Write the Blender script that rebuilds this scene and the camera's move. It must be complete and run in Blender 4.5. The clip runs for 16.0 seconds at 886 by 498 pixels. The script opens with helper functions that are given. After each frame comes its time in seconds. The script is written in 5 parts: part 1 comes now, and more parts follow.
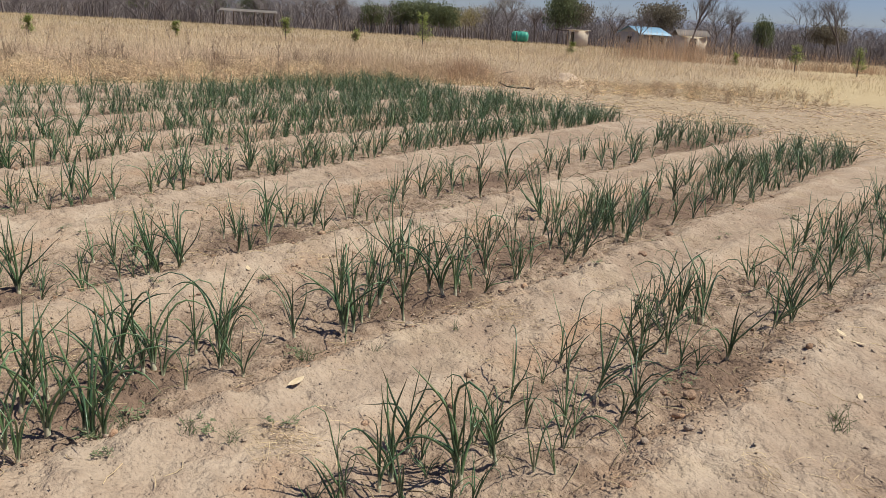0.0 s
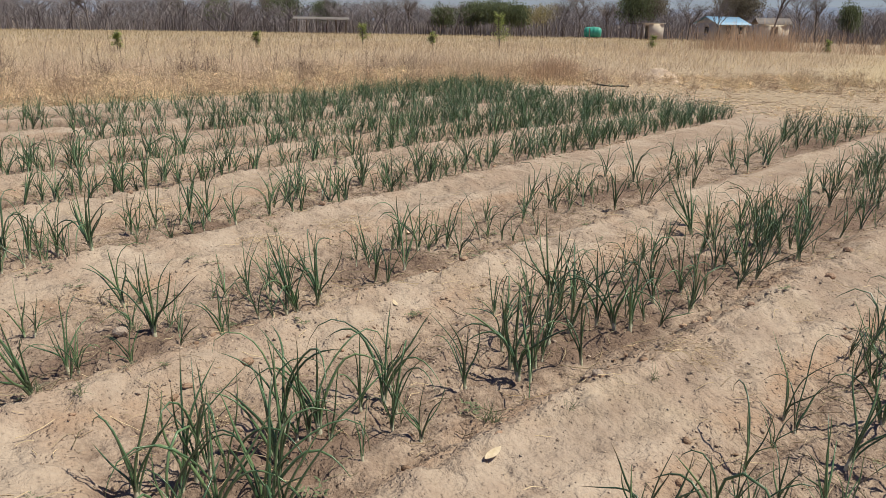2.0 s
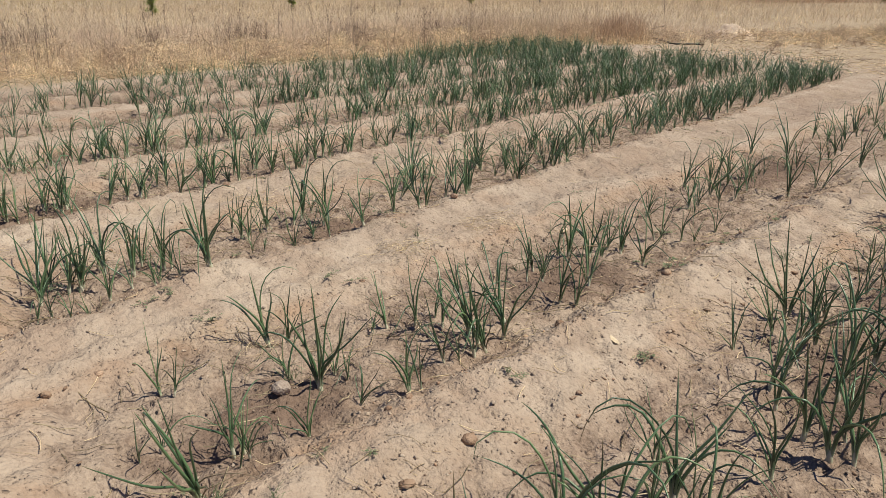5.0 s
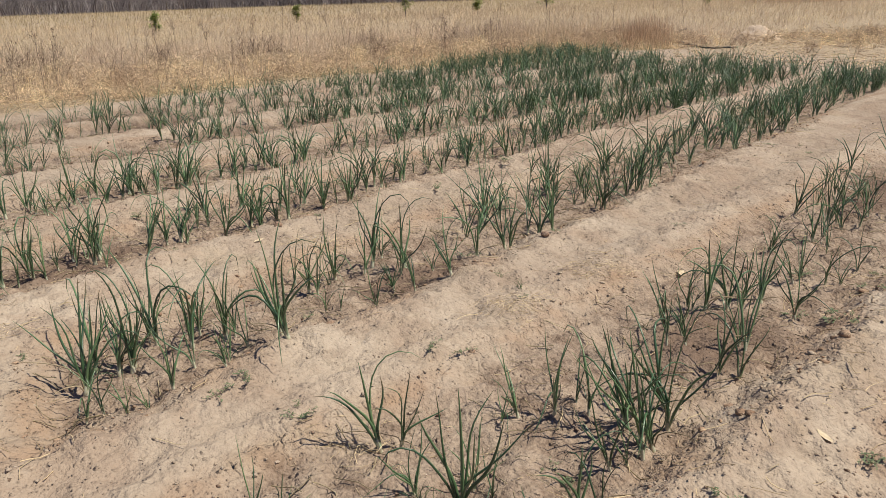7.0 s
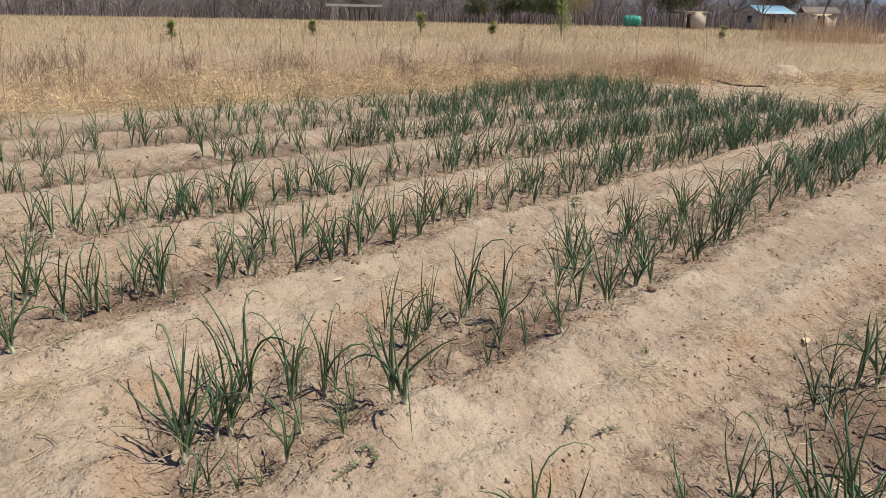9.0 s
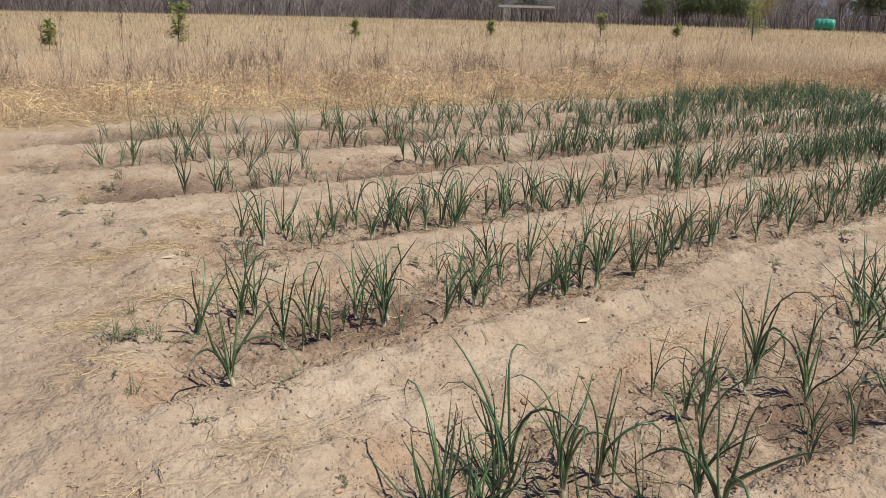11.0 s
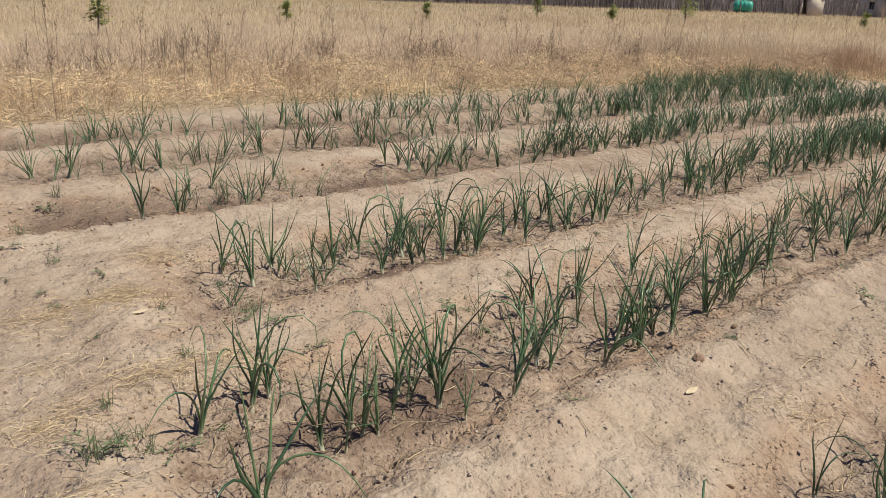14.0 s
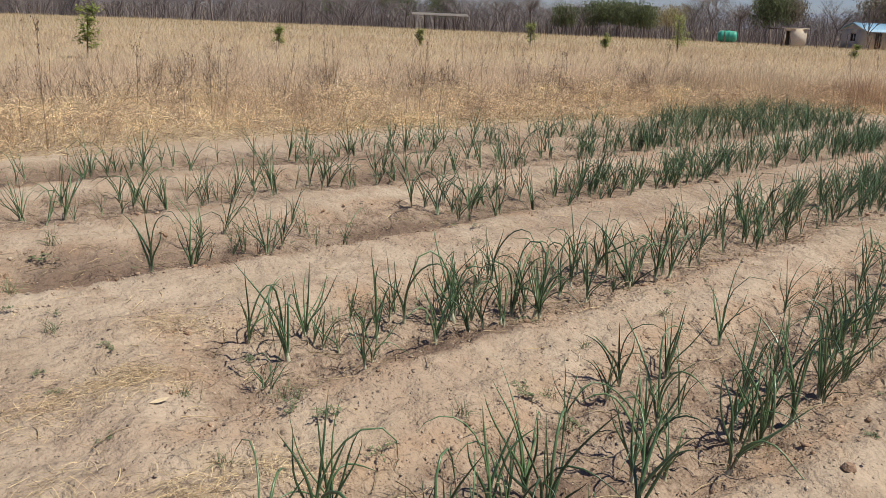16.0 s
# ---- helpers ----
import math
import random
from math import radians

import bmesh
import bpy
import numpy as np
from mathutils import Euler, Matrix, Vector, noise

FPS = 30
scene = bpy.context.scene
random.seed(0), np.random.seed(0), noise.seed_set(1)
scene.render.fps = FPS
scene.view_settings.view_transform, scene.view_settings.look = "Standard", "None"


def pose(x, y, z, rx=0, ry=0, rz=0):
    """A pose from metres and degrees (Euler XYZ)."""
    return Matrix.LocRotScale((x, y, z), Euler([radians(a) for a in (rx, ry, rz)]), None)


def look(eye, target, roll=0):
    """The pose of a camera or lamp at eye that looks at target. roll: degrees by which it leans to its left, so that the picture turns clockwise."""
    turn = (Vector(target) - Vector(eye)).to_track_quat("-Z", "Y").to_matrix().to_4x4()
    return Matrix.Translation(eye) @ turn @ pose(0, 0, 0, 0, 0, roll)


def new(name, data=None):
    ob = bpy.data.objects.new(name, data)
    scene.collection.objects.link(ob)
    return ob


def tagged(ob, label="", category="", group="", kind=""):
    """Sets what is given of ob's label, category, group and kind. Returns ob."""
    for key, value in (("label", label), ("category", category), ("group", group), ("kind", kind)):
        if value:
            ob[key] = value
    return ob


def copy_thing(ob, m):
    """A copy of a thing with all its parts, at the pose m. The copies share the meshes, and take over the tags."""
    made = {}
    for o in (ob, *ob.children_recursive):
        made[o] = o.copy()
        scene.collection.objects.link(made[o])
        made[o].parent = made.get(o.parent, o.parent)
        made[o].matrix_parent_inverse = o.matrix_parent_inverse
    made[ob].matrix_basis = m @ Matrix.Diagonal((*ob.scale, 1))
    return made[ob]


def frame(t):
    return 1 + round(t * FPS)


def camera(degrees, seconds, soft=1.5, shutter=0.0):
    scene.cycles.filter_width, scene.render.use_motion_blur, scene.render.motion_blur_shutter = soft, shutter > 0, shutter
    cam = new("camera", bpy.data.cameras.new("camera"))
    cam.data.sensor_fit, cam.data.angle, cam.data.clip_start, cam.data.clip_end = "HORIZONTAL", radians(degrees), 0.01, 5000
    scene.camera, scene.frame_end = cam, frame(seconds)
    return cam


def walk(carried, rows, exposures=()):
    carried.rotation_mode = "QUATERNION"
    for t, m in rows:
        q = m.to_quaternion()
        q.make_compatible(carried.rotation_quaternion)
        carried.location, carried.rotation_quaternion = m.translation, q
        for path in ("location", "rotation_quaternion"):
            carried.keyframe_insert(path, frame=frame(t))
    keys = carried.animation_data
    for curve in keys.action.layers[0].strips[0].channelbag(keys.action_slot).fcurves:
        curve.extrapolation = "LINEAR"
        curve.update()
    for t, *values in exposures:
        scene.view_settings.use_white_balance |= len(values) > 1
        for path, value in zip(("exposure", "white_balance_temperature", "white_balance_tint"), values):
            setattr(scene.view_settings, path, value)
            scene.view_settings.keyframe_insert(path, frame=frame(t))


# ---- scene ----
cam = camera(57.9, 16.0, soft=0.55)
PATH = [
    (0, (-0.007, 0.03, 1.467), (1.14, 1.576, 0.925), 3.5),
    (0.5, (-0.125, 0.186, 1.511), (1.021, 1.737, 0.981), 3.1),
    (1, (-0.144, 0.395, 1.485), (0.872, 2.032, 0.949), 1.6),
    (1.5, (-0.076, 0.638, 1.47), (0.903, 2.294, 0.926), 0.6),
    (2, (-0.121, 0.793, 1.459), (0.877, 2.438, 0.911), 1.0),
    (2.5, (-0.216, 0.968, 1.506), (0.878, 2.556, 0.974), 0.9),
    (3, (-0.181, 1.214, 1.488), (0.935, 2.793, 0.977), 0.5),
    (3.5, (-0.156, 1.457, 1.443), (0.943, 3.037, 0.898), 0.5),
    (4, (-0.282, 1.651, 1.453), (0.811, 3.197, 0.809), 1.3),
    (4.5, (-0.398, 1.825, 1.473), (0.685, 3.382, 0.84), 1.2),
    (5, (-0.382, 2.115, 1.448), (0.546, 3.767, 0.808), -0.3),
    (5.2, (-0.363, 2.262, 1.46), (0.476, 3.962, 0.824), -1.5),
    (7.3, (-0.478, 3.172, 1.455), (0.479, 4.816, 0.837), -1.7),
    (7.5, (-0.441, 3.239, 1.463), (0.541, 4.869, 0.847), -1.6),
    (8, (-0.463, 3.346, 1.446), (0.609, 4.917, 0.827), -0.8),
    (8.5, (-0.682, 3.552, 1.512), (0.381, 5.141, 0.924), 1.4),
    (9, (-0.797, 3.73, 1.495), (0.153, 5.393, 0.918), 1.2),
    (9.5, (-0.782, 4.011, 1.471), (-0.034, 5.771, 0.886), 0.6),
    (10, (-0.835, 4.209, 1.442), (-0.27, 6.035, 0.855), 0.2),
    (10.2, (-0.876, 4.303, 1.438), (-0.301, 6.129, 0.858), 0.7),
    (12.3, (-1.086, 4.993, 1.485), (-0.451, 6.789, 0.876), 2.0),
    (12.5, (-1.131, 5.069, 1.502), (-0.425, 6.84, 0.896), 2.2),
    (13, (-1.232, 5.197, 1.515), (-0.427, 6.929, 0.921), 3.2),
    (13.5, (-1.256, 5.41, 1.456), (-0.469, 7.142, 0.837), 2.5),
    (14, (-1.199, 5.7, 1.454), (-0.436, 7.442, 0.834), 1.7),
    (14.5, (-1.216, 5.844, 1.463), (-0.442, 7.581, 0.845), 2.2),
    (15, (-1.36, 6.059, 1.503), (-0.57, 7.802, 0.923), 3.4),
    (15.5, (-1.392, 6.19, 1.466), (-0.598, 7.93, 0.881), 3.1),
    (16, (-1.309, 6.467, 1.449), (-0.503, 8.209, 0.889), 2.4),
]
walk(cam, [(t, look(eye, target, roll)) for t, eye, target, roll in PATH])

# ---- world, sun, exposure ----
SUN_FROM = Vector((0.75, -0.66, 0.0)).normalized()
SUN_UP = radians(59)
world = bpy.data.worlds.new("sky")
scene.world = world
world.use_nodes = True
wn = world.node_tree
wn.nodes.clear()
sky = wn.nodes.new("ShaderNodeTexSky")
sky.sky_type = "NISHITA"
sky.sun_disc = False
sky.sun_elevation = SUN_UP
sky.sun_rotation = math.atan2(SUN_FROM.x, SUN_FROM.y)
sky.altitude = 1100
sky.air_density, sky.dust_density, sky.ozone_density = 1.0, 0.5, 3.2
wb = wn.nodes.new("ShaderNodeBackground")
wb.inputs["Strength"].default_value = 0.050
wo = wn.nodes.new("ShaderNodeOutputWorld")
tint = wn.nodes.new("ShaderNodeMix")
tint.data_type, tint.blend_type = "RGBA", "MULTIPLY"
tint.inputs[0].default_value = 1.0
tint.inputs[7].default_value = (1.0, 1.02, 1.32, 1)
wn.links.new(sky.outputs[0], tint.inputs[6])
wn.links.new(tint.outputs[2], wb.inputs[0])
wn.links.new(wb.outputs[0], wo.inputs[0])

sun = new("sun", bpy.data.lights.new("sun", "SUN"))
sun.data.energy, sun.data.angle, sun.data.color = 4.95, radians(0.53), (1.0, 0.965, 0.83)
sun.matrix_world = look(Vector((SUN_FROM.x * math.cos(SUN_UP), SUN_FROM.y * math.cos(SUN_UP), math.sin(SUN_UP))) * 60, (0, 0, 0))

scene.view_settings.exposure = 0.17


# ---- materials ----
def material(name, rough=0.8, spec=0.3):
    m = bpy.data.materials.new(name)
    m.use_nodes = True
    nt = m.node_tree
    b = nt.nodes["Principled BSDF"]
    b.inputs["Roughness"].default_value = rough
    b.inputs["Specular IOR Level"].default_value = spec
    return m, nt, b


def noise_node(nt, scale, detail=4.0, rough=0.6, coord=None):
    n = nt.nodes.new("ShaderNodeTexNoise")
    n.inputs["Scale"].default_value, n.inputs["Detail"].default_value, n.inputs["Roughness"].default_value = scale, detail, rough
    if coord is None:
        coord = nt.nodes.new("ShaderNodeTexCoord").outputs["Object"]
    nt.links.new(coord, n.inputs["Vector"])
    return n


def ramp_node(nt, fac, stops):
    r = nt.nodes.new("ShaderNodeValToRGB")
    el = r.color_ramp.elements
    while len(el) < len(stops):
        el.new(0.5)
    for e, (p, c) in zip(el, stops):
        e.position, e.color = p, (*c, 1)
    nt.links.new(fac, r.inputs[0])
    return r


def mix_node(nt, fac, a, b, mode="MIX"):
    n = nt.nodes.new("ShaderNodeMix")
    n.data_type, n.blend_type = "RGBA", mode
    for sock, val in ((n.inputs[0], fac), (n.inputs[6], a), (n.inputs[7], b)):
        if isinstance(val, (int, float)):
            sock.default_value = val
        elif isinstance(val, tuple):
            sock.default_value = (*val, 1)
        else:
            nt.links.new(val, sock)
    return n.outputs[2]


def math_node(nt, op, a, b=0.0, clamp=False):
    n = nt.nodes.new("ShaderNodeMath")
    n.operation, n.use_clamp = op, clamp
    for sock, val in zip(n.inputs, (a, b)):
        if isinstance(val, (int, float)):
            sock.default_value = val
        else:
            nt.links.new(val, sock)
    return n.outputs[0]


def bump_node(nt, b, height, strength, distance, normal=None):
    n = nt.nodes.new("ShaderNodeBump")
    n.inputs["Strength"].default_value, n.inputs["Distance"].default_value = strength, distance
    nt.links.new(height, n.inputs["Height"])
    if normal is not None:
        nt.links.new(normal, n.inputs["Normal"])
    if b is not None:
        nt.links.new(n.outputs[0], b.inputs["Normal"])
    return n.outputs[0]


def attribute(nt, name):
    n = nt.nodes.new("ShaderNodeAttribute")
    n.attribute_name = name
    return n.outputs["Fac"]


def crumb_height(nt, co, scale, share, mask):
    """Domed crumbs in a share of the cells of a pattern, where mask allows."""
    v = nt.nodes.new("ShaderNodeTexVoronoi")
    v.inputs["Scale"].default_value = scale
    nt.links.new(co, v.inputs["Vector"])
    sep = nt.nodes.new("ShaderNodeSeparateColor")
    nt.links.new(v.outputs["Color"], sep.inputs[0])
    picked = math_node(nt, "GREATER_THAN", math_node(nt, "ADD", sep.outputs[0], mask), 1 - share)
    dome = math_node(nt, "SUBTRACT", 1.0, math_node(nt, "MULTIPLY", v.outputs["Distance"], 2.3), True)
    return math_node(nt, "MULTIPLY", math_node(nt, "MULTIPLY", dome, picked), sep.outputs[1])


def soil_material():
    m, nt, b = material("sandy_soil", 0.95, 0.12)
    co = nt.nodes.new("ShaderNodeTexCoord").outputs["Object"]
    big = noise_node(nt, 0.9, 4, 0.6, co)
    mid = noise_node(nt, 7.0, 4, 0.55, co)
    fine = noise_node(nt, 60.0, 5, 0.6, co)
    isbed, rim = attribute(nt, "bed"), attribute(nt, "rim")
    dry = ramp_node(nt, big.outputs[0], [(0.3, (0.335, 0.256, 0.193)), (0.5, (0.405, 0.316, 0.242)), (0.72, (0.455, 0.364, 0.283))])
    patch = noise_node(nt, 2.3, 5, 0.65, co)
    blot = ramp_node(nt, patch.outputs[0], [(0.46, (0, 0, 0)), (0.60, (1, 1, 1))])
    col = mix_node(nt, math_node(nt, "MULTIPLY", blot.outputs[0], 0.68), dry.outputs[0], (0.325, 0.232, 0.17))
    ochre = noise_node(nt, 1.5, 4, 0.6, co)
    ochre.inputs["Distortion"].default_value = 0.6
    oc = ramp_node(nt, ochre.outputs[0], [(0.54, (0, 0, 0)), (0.66, (1, 1, 1))])
    col = mix_node(nt, math_node(nt, "MULTIPLY", oc.outputs[0], 0.45), col, (0.37, 0.285, 0.195))
    speck = ramp_node(nt, mid.outputs[0], [(0.52, (0, 0, 0)), (0.68, (1, 1, 1))])
    col = mix_node(nt, math_node(nt, "MULTIPLY", speck.outputs[0], 0.62), col, (0.265, 0.198, 0.148))
    col = mix_node(nt, 0.13, col, ramp_node(nt, fine.outputs[0], [(0.36, (0.19, 0.135, 0.095)), (0.5, (0.42, 0.325, 0.24)), (0.68, (0.60, 0.48, 0.37))]).outputs[0])
    # turned bed earth: darker and redder, caked in paler plates
    bed = ramp_node(nt, mid.outputs[0], [(0.32, (0.145, 0.097, 0.070)), (0.47, (0.250, 0.180, 0.134)), (0.64, (0.39, 0.30, 0.228))])
    bed2 = mix_node(nt, 0.35, bed.outputs[0], ramp_node(nt, fine.outputs[0], [(0.38, (0.12, 0.076, 0.056)), (0.62, (0.42, 0.31, 0.23))]).outputs[0])
    spread = math_node(nt, "MULTIPLY", math_node(nt, "SUBTRACT", patch.outputs[0], 0.5), math_node(nt, "MULTIPLY", isbed, 3.0))
    col = mix_node(nt, math_node(nt, "ADD", math_node(nt, "MULTIPLY", isbed, 0.95), spread, True), col, bed2)
    rust = math_node(nt, "MULTIPLY", rim, math_node(nt, "MULTIPLY", math_node(nt, "SUBTRACT", patch.outputs[0], 0.36, True), 3.2), True)
    col = mix_node(nt, rust, col, mix_node(nt, mid.outputs[0], (0.265, 0.165, 0.108), (0.42, 0.29, 0.195)))
    wet = math_node(nt, "MULTIPLY", attribute(nt, "wet"), math_node(nt, "ADD", 0.45, mid.outputs[0]), True)
    col = mix_node(nt, wet, col, mix_node(nt, fine.outputs[0], (0.10, 0.066, 0.05), (0.25, 0.17, 0.125)))
    litter = attribute(nt, "litter")
    stv = noise_node(nt, 22.0, 6, 0.75, co)
    straw = ramp_node(nt, stv.outputs[0], [(0.3, (0.225, 0.165, 0.11)), (0.5, (0.37, 0.28, 0.19)), (0.7, (0.50, 0.40, 0.27))])
    col = mix_node(nt, math_node(nt, "MULTIPLY", litter, math_node(nt, "ADD", 0.35, stv.outputs[0]), True), col, straw.outputs[0])
    col = mix_node(nt, math_node(nt, "MULTIPLY", attribute(nt, "gold"), math_node(nt, "ADD", 0.3, stv.outputs[0]), True), col, (0.48, 0.375, 0.225))
    col = mix_node(nt, attribute(nt, "leafmould"), col, mix_node(nt, big.outputs[0], (0.16, 0.12, 0.095), (0.30, 0.235, 0.18)))
    mask = math_node(nt, "ADD", math_node(nt, "MULTIPLY", math_node(nt, "SUBTRACT", patch.outputs[0], 0.5), 1.1), math_node(nt, "MULTIPLY", math_node(nt, "ADD", rim, isbed), 0.18))
    small, large = crumb_height(nt, co, 80.0, 0.22, mask), crumb_height(nt, co, 36.0, 0.07, mask)
    col = mix_node(nt, math_node(nt, "MULTIPLY", math_node(nt, "ADD", small, large), 0.45, True), col, (0.31, 0.225, 0.165))
    nt.links.new(col, b.inputs["Base Color"])
    hsum = math_node(nt, "ADD", math_node(nt, "MULTIPLY", mid.outputs[0], 1.6), math_node(nt, "MULTIPLY", fine.outputs[0], 0.14))
    rough = noise_node(nt, 24.0, 4, 0.6, co)
    hsum = math_node(nt, "ADD", hsum, math_node(nt, "MULTIPLY", rough.outputs[0], 1.0))
    hsum = math_node(nt, "ADD", hsum, math_node(nt, "ADD", math_node(nt, "MULTIPLY", small, 0.45), math_node(nt, "MULTIPLY", large, 0.9)))
    # drying cracks round the beds
    cr = nt.nodes.new("ShaderNodeTexVoronoi")
    cr.feature = "DISTANCE_TO_EDGE"
    cr.inputs["Scale"].default_value = 10.0
    nt.links.new(mix_node(nt, 0.06, co, mid.outputs["Color"]), cr.inputs["Vector"])
    gap = math_node(nt, "SUBTRACT", 1.0, math_node(nt, "MULTIPLY", cr.outputs["Distance"], 14.0), True)
    gap = math_node(nt, "MULTIPLY", gap, math_node(nt, "MULTIPLY", math_node(nt, "ADD", rim, math_node(nt, "MULTIPLY", isbed, 0.5)), math_node(nt, "MULTIPLY", math_node(nt, "SUBTRACT", ochre.outputs[0], 0.42, True), 4.0)), True)
    hsum = math_node(nt, "SUBTRACT", hsum, math_node(nt, "MULTIPLY", gap, 0.4))
    bump_node(nt, b, hsum, 1.0, 0.025)
    return m


def plain_noise(name, stops, scale, rough=0.8, spec=0.2, bump=0.0, bump_scale=None, island=0.0, obj_random=0.0, translucent=0.0):
    m, nt, b = material(name, rough, spec)
    n = noise_node(nt, scale, 5, 0.65)
    col = ramp_node(nt, n.outputs[0], stops).outputs[0]
    if island:
        g = nt.nodes.new("ShaderNodeNewGeometry")
        v = math_node(nt, "ADD", math_node(nt, "MULTIPLY", g.outputs["Random Per Island"], island), 1 - island / 2)
        col = mix_node(nt, 1.0, col, comb(nt, v), "MULTIPLY")
    if obj_random:
        o = nt.nodes.new("ShaderNodeObjectInfo")
        v = math_node(nt, "ADD", math_node(nt, "MULTIPLY", o.outputs["Random"], obj_random), 1 - obj_random / 2)
        col = mix_node(nt, 1.0, col, comb(nt, v), "MULTIPLY")
    nt.links.new(col, b.inputs["Base Color"])
    if bump:
        bump_node(nt, b, noise_node(nt, bump_scale or scale * 4, 4).outputs[0], bump, 0.02)
    if translucent:
        tr = nt.nodes.new("ShaderNodeBsdfTranslucent")
        nt.links.new(col, tr.inputs["Color"])
        mx = nt.nodes.new("ShaderNodeMixShader")
        mx.inputs[0].default_value = translucent
        nt.links.new(b.outputs[0], mx.inputs[1])
        nt.links.new(tr.outputs[0], mx.inputs[2])
        nt.links.new(mx.outputs[0], nt.nodes["Material Output"].inputs["Surface"])
    return m


def comb(nt, v):
    c = nt.nodes.new("ShaderNodeCombineColor")
    for s in c.inputs[:3]:
        nt.links.new(v, s)
    return c.outputs[0]


def leaf_material(name="onion_leaf", joined=False):
    """Waxy blue-green hollow leaf, paler at the foot, browned at the tip."""
    m, nt, b = material(name, 0.33, 0.6)
    along = attribute(nt, "along")
    n = noise_node(nt, 30.0, 3)
    if joined:
        g = nt.nodes.new("ShaderNodeNewGeometry")
        rnd = g.outputs["Random Per Island"]
    else:
        rnd = nt.nodes.new("ShaderNodeObjectInfo").outputs["Random"]
    green = ramp_node(nt, math_node(nt, "ADD", math_node(nt, "MULTIPLY", rnd, 0.7), math_node(nt, "MULTIPLY", n.outputs[0], 0.3)),
                      [(0.1, (0.023, 0.052, 0.024)), (0.45, (0.060, 0.115, 0.051)), (0.8, (0.125, 0.205, 0.090)), (1.0, (0.23, 0.26, 0.11))]).outputs[0]
    tip_at = math_node(nt, "ADD", 0.80, math_node(nt, "MULTIPLY", rnd, 0.25))
    tip = math_node(nt, "MULTIPLY", math_node(nt, "SUBTRACT", along, tip_at), 9.0, True)
    foot = math_node(nt, "MULTIPLY", math_node(nt, "SUBTRACT", 0.16, along), 7.0, True)
    col = mix_node(nt, foot, green, (0.38, 0.42, 0.28))
    col = mix_node(nt, tip, col, (0.16, 0.115, 0.055))
    nt.links.new(col, b.inputs["Base Color"])
    return m


SOIL = soil_material()
LEAF, LEAF_MANY = leaf_material(), leaf_material("onion_leaf_many", True)
BULB = plain_noise("onion_bulb", [(0.3, (0.36, 0.36, 0.24)), (0.7, (0.58, 0.54, 0.42))], 40, 0.5, 0.4)
WITHERED = plain_noise("withered_leaf", [(0.3, (0.15, 0.11, 0.07)), (0.7, (0.44, 0.35, 0.23))], 25, 0.9, 0.1, obj_random=0.7)
STRAW = plain_noise("straw", [(0.3, (0.40, 0.29, 0.17)), (0.7, (0.60, 0.465, 0.29))], 15, 0.75, 0.3, island=0.7)
GRASS = plain_noise("dry_grass", [(0.34, (0.44, 0.325, 0.235)), (0.5, (0.62, 0.48, 0.33)), (0.66, (0.76, 0.615, 0.39))], 0.45, 0.8, 0.2, island=0.4, translucent=0.4)
GRASS_GOLD = plain_noise("golden_grass", [(0.3, (0.42, 0.32, 0.195)), (0.7, (0.62, 0.49, 0.295))], 0.16, 0.8, 0.2, island=0.4, translucent=0.45)
GRASS_MAUVE = plain_noise("mauve_grass", [(0.34, (0.46, 0.345, 0.27)), (0.5, (0.66, 0.515, 0.38)), (0.66, (0.80, 0.645, 0.45))], 0.7, 0.85, 0.2, island=0.5, translucent=0.4)
GRASS_PINK = plain_noise("tangled_grass", [(0.36, (0.29, 0.195, 0.14)), (0.48, (0.56, 0.415, 0.28)), (0.62, (0.82, 0.645, 0.39))], 1.3, 0.85, 0.2, island=1.1, translucent=0.25)
RUSSET = plain_noise("russet_grass", [(0.3, (0.46, 0.31, 0.20)), (0.7, (0.66, 0.48, 0.33))], 1.2, 0.85, 0.2, island=0.6, translucent=0.4)
TWIG = plain_noise("dead_stem", [(0.3, (0.16, 0.115, 0.085)), (0.7, (0.34, 0.26, 0.19))], 12, 0.9, 0.1, island=0.6)
WEED = plain_noise("weed_green", [(0.3, (0.10, 0.135, 0.065)), (0.7, (0.21, 0.24, 0.13))], 30, 0.7, 0.3, island=0.5, translucent=0.2)
SAPLING = plain_noise("sapling_leaf", [(0.3, (0.17, 0.22, 0.055)), (0.7, (0.40, 0.43, 0.13))], 3, 0.5, 0.4, island=0.6, translucent=0.4)
CLOD = plain_noise("soil_crumb", [(0.3, (0.35, 0.262, 0.198)), (0.7, (0.47, 0.37, 0.285))], 18, 0.95, 0.1, 0.6, 80, island=0.4)
CLOD_DARK = plain_noise("damp_clod", [(0.3, (0.17, 0.108, 0.075)), (0.7, (0.33, 0.225, 0.16))], 18, 0.95, 0.1, 0.6, 80, island=0.5)
CLOD_RUST = plain_noise("rusty_clod", [(0.3, (0.25, 0.15, 0.098)), (0.7, (0.44, 0.305, 0.21))], 14, 0.95, 0.1, 0.7, 60, island=0.6)
STONE = plain_noise("grey_stone", [(0.3, (0.27, 0.205, 0.16)), (0.7, (0.42, 0.335, 0.27))], 25, 0.9, 0.2, 0.5, 90)
BARK = plain_noise("grey_bark", [(0.3, (0.115, 0.095, 0.09)), (0.7, (0.215, 0.185, 0.175))], 3, 0.95, 0.1, 0.5, 12, obj_random=0.5)
WOODS = plain_noise("bare_woods", [(0.3, (0.15, 0.128, 0.128)), (0.7, (0.26, 0.228, 0.226))], 0.15, 0.95, 0.1, island=0.7)
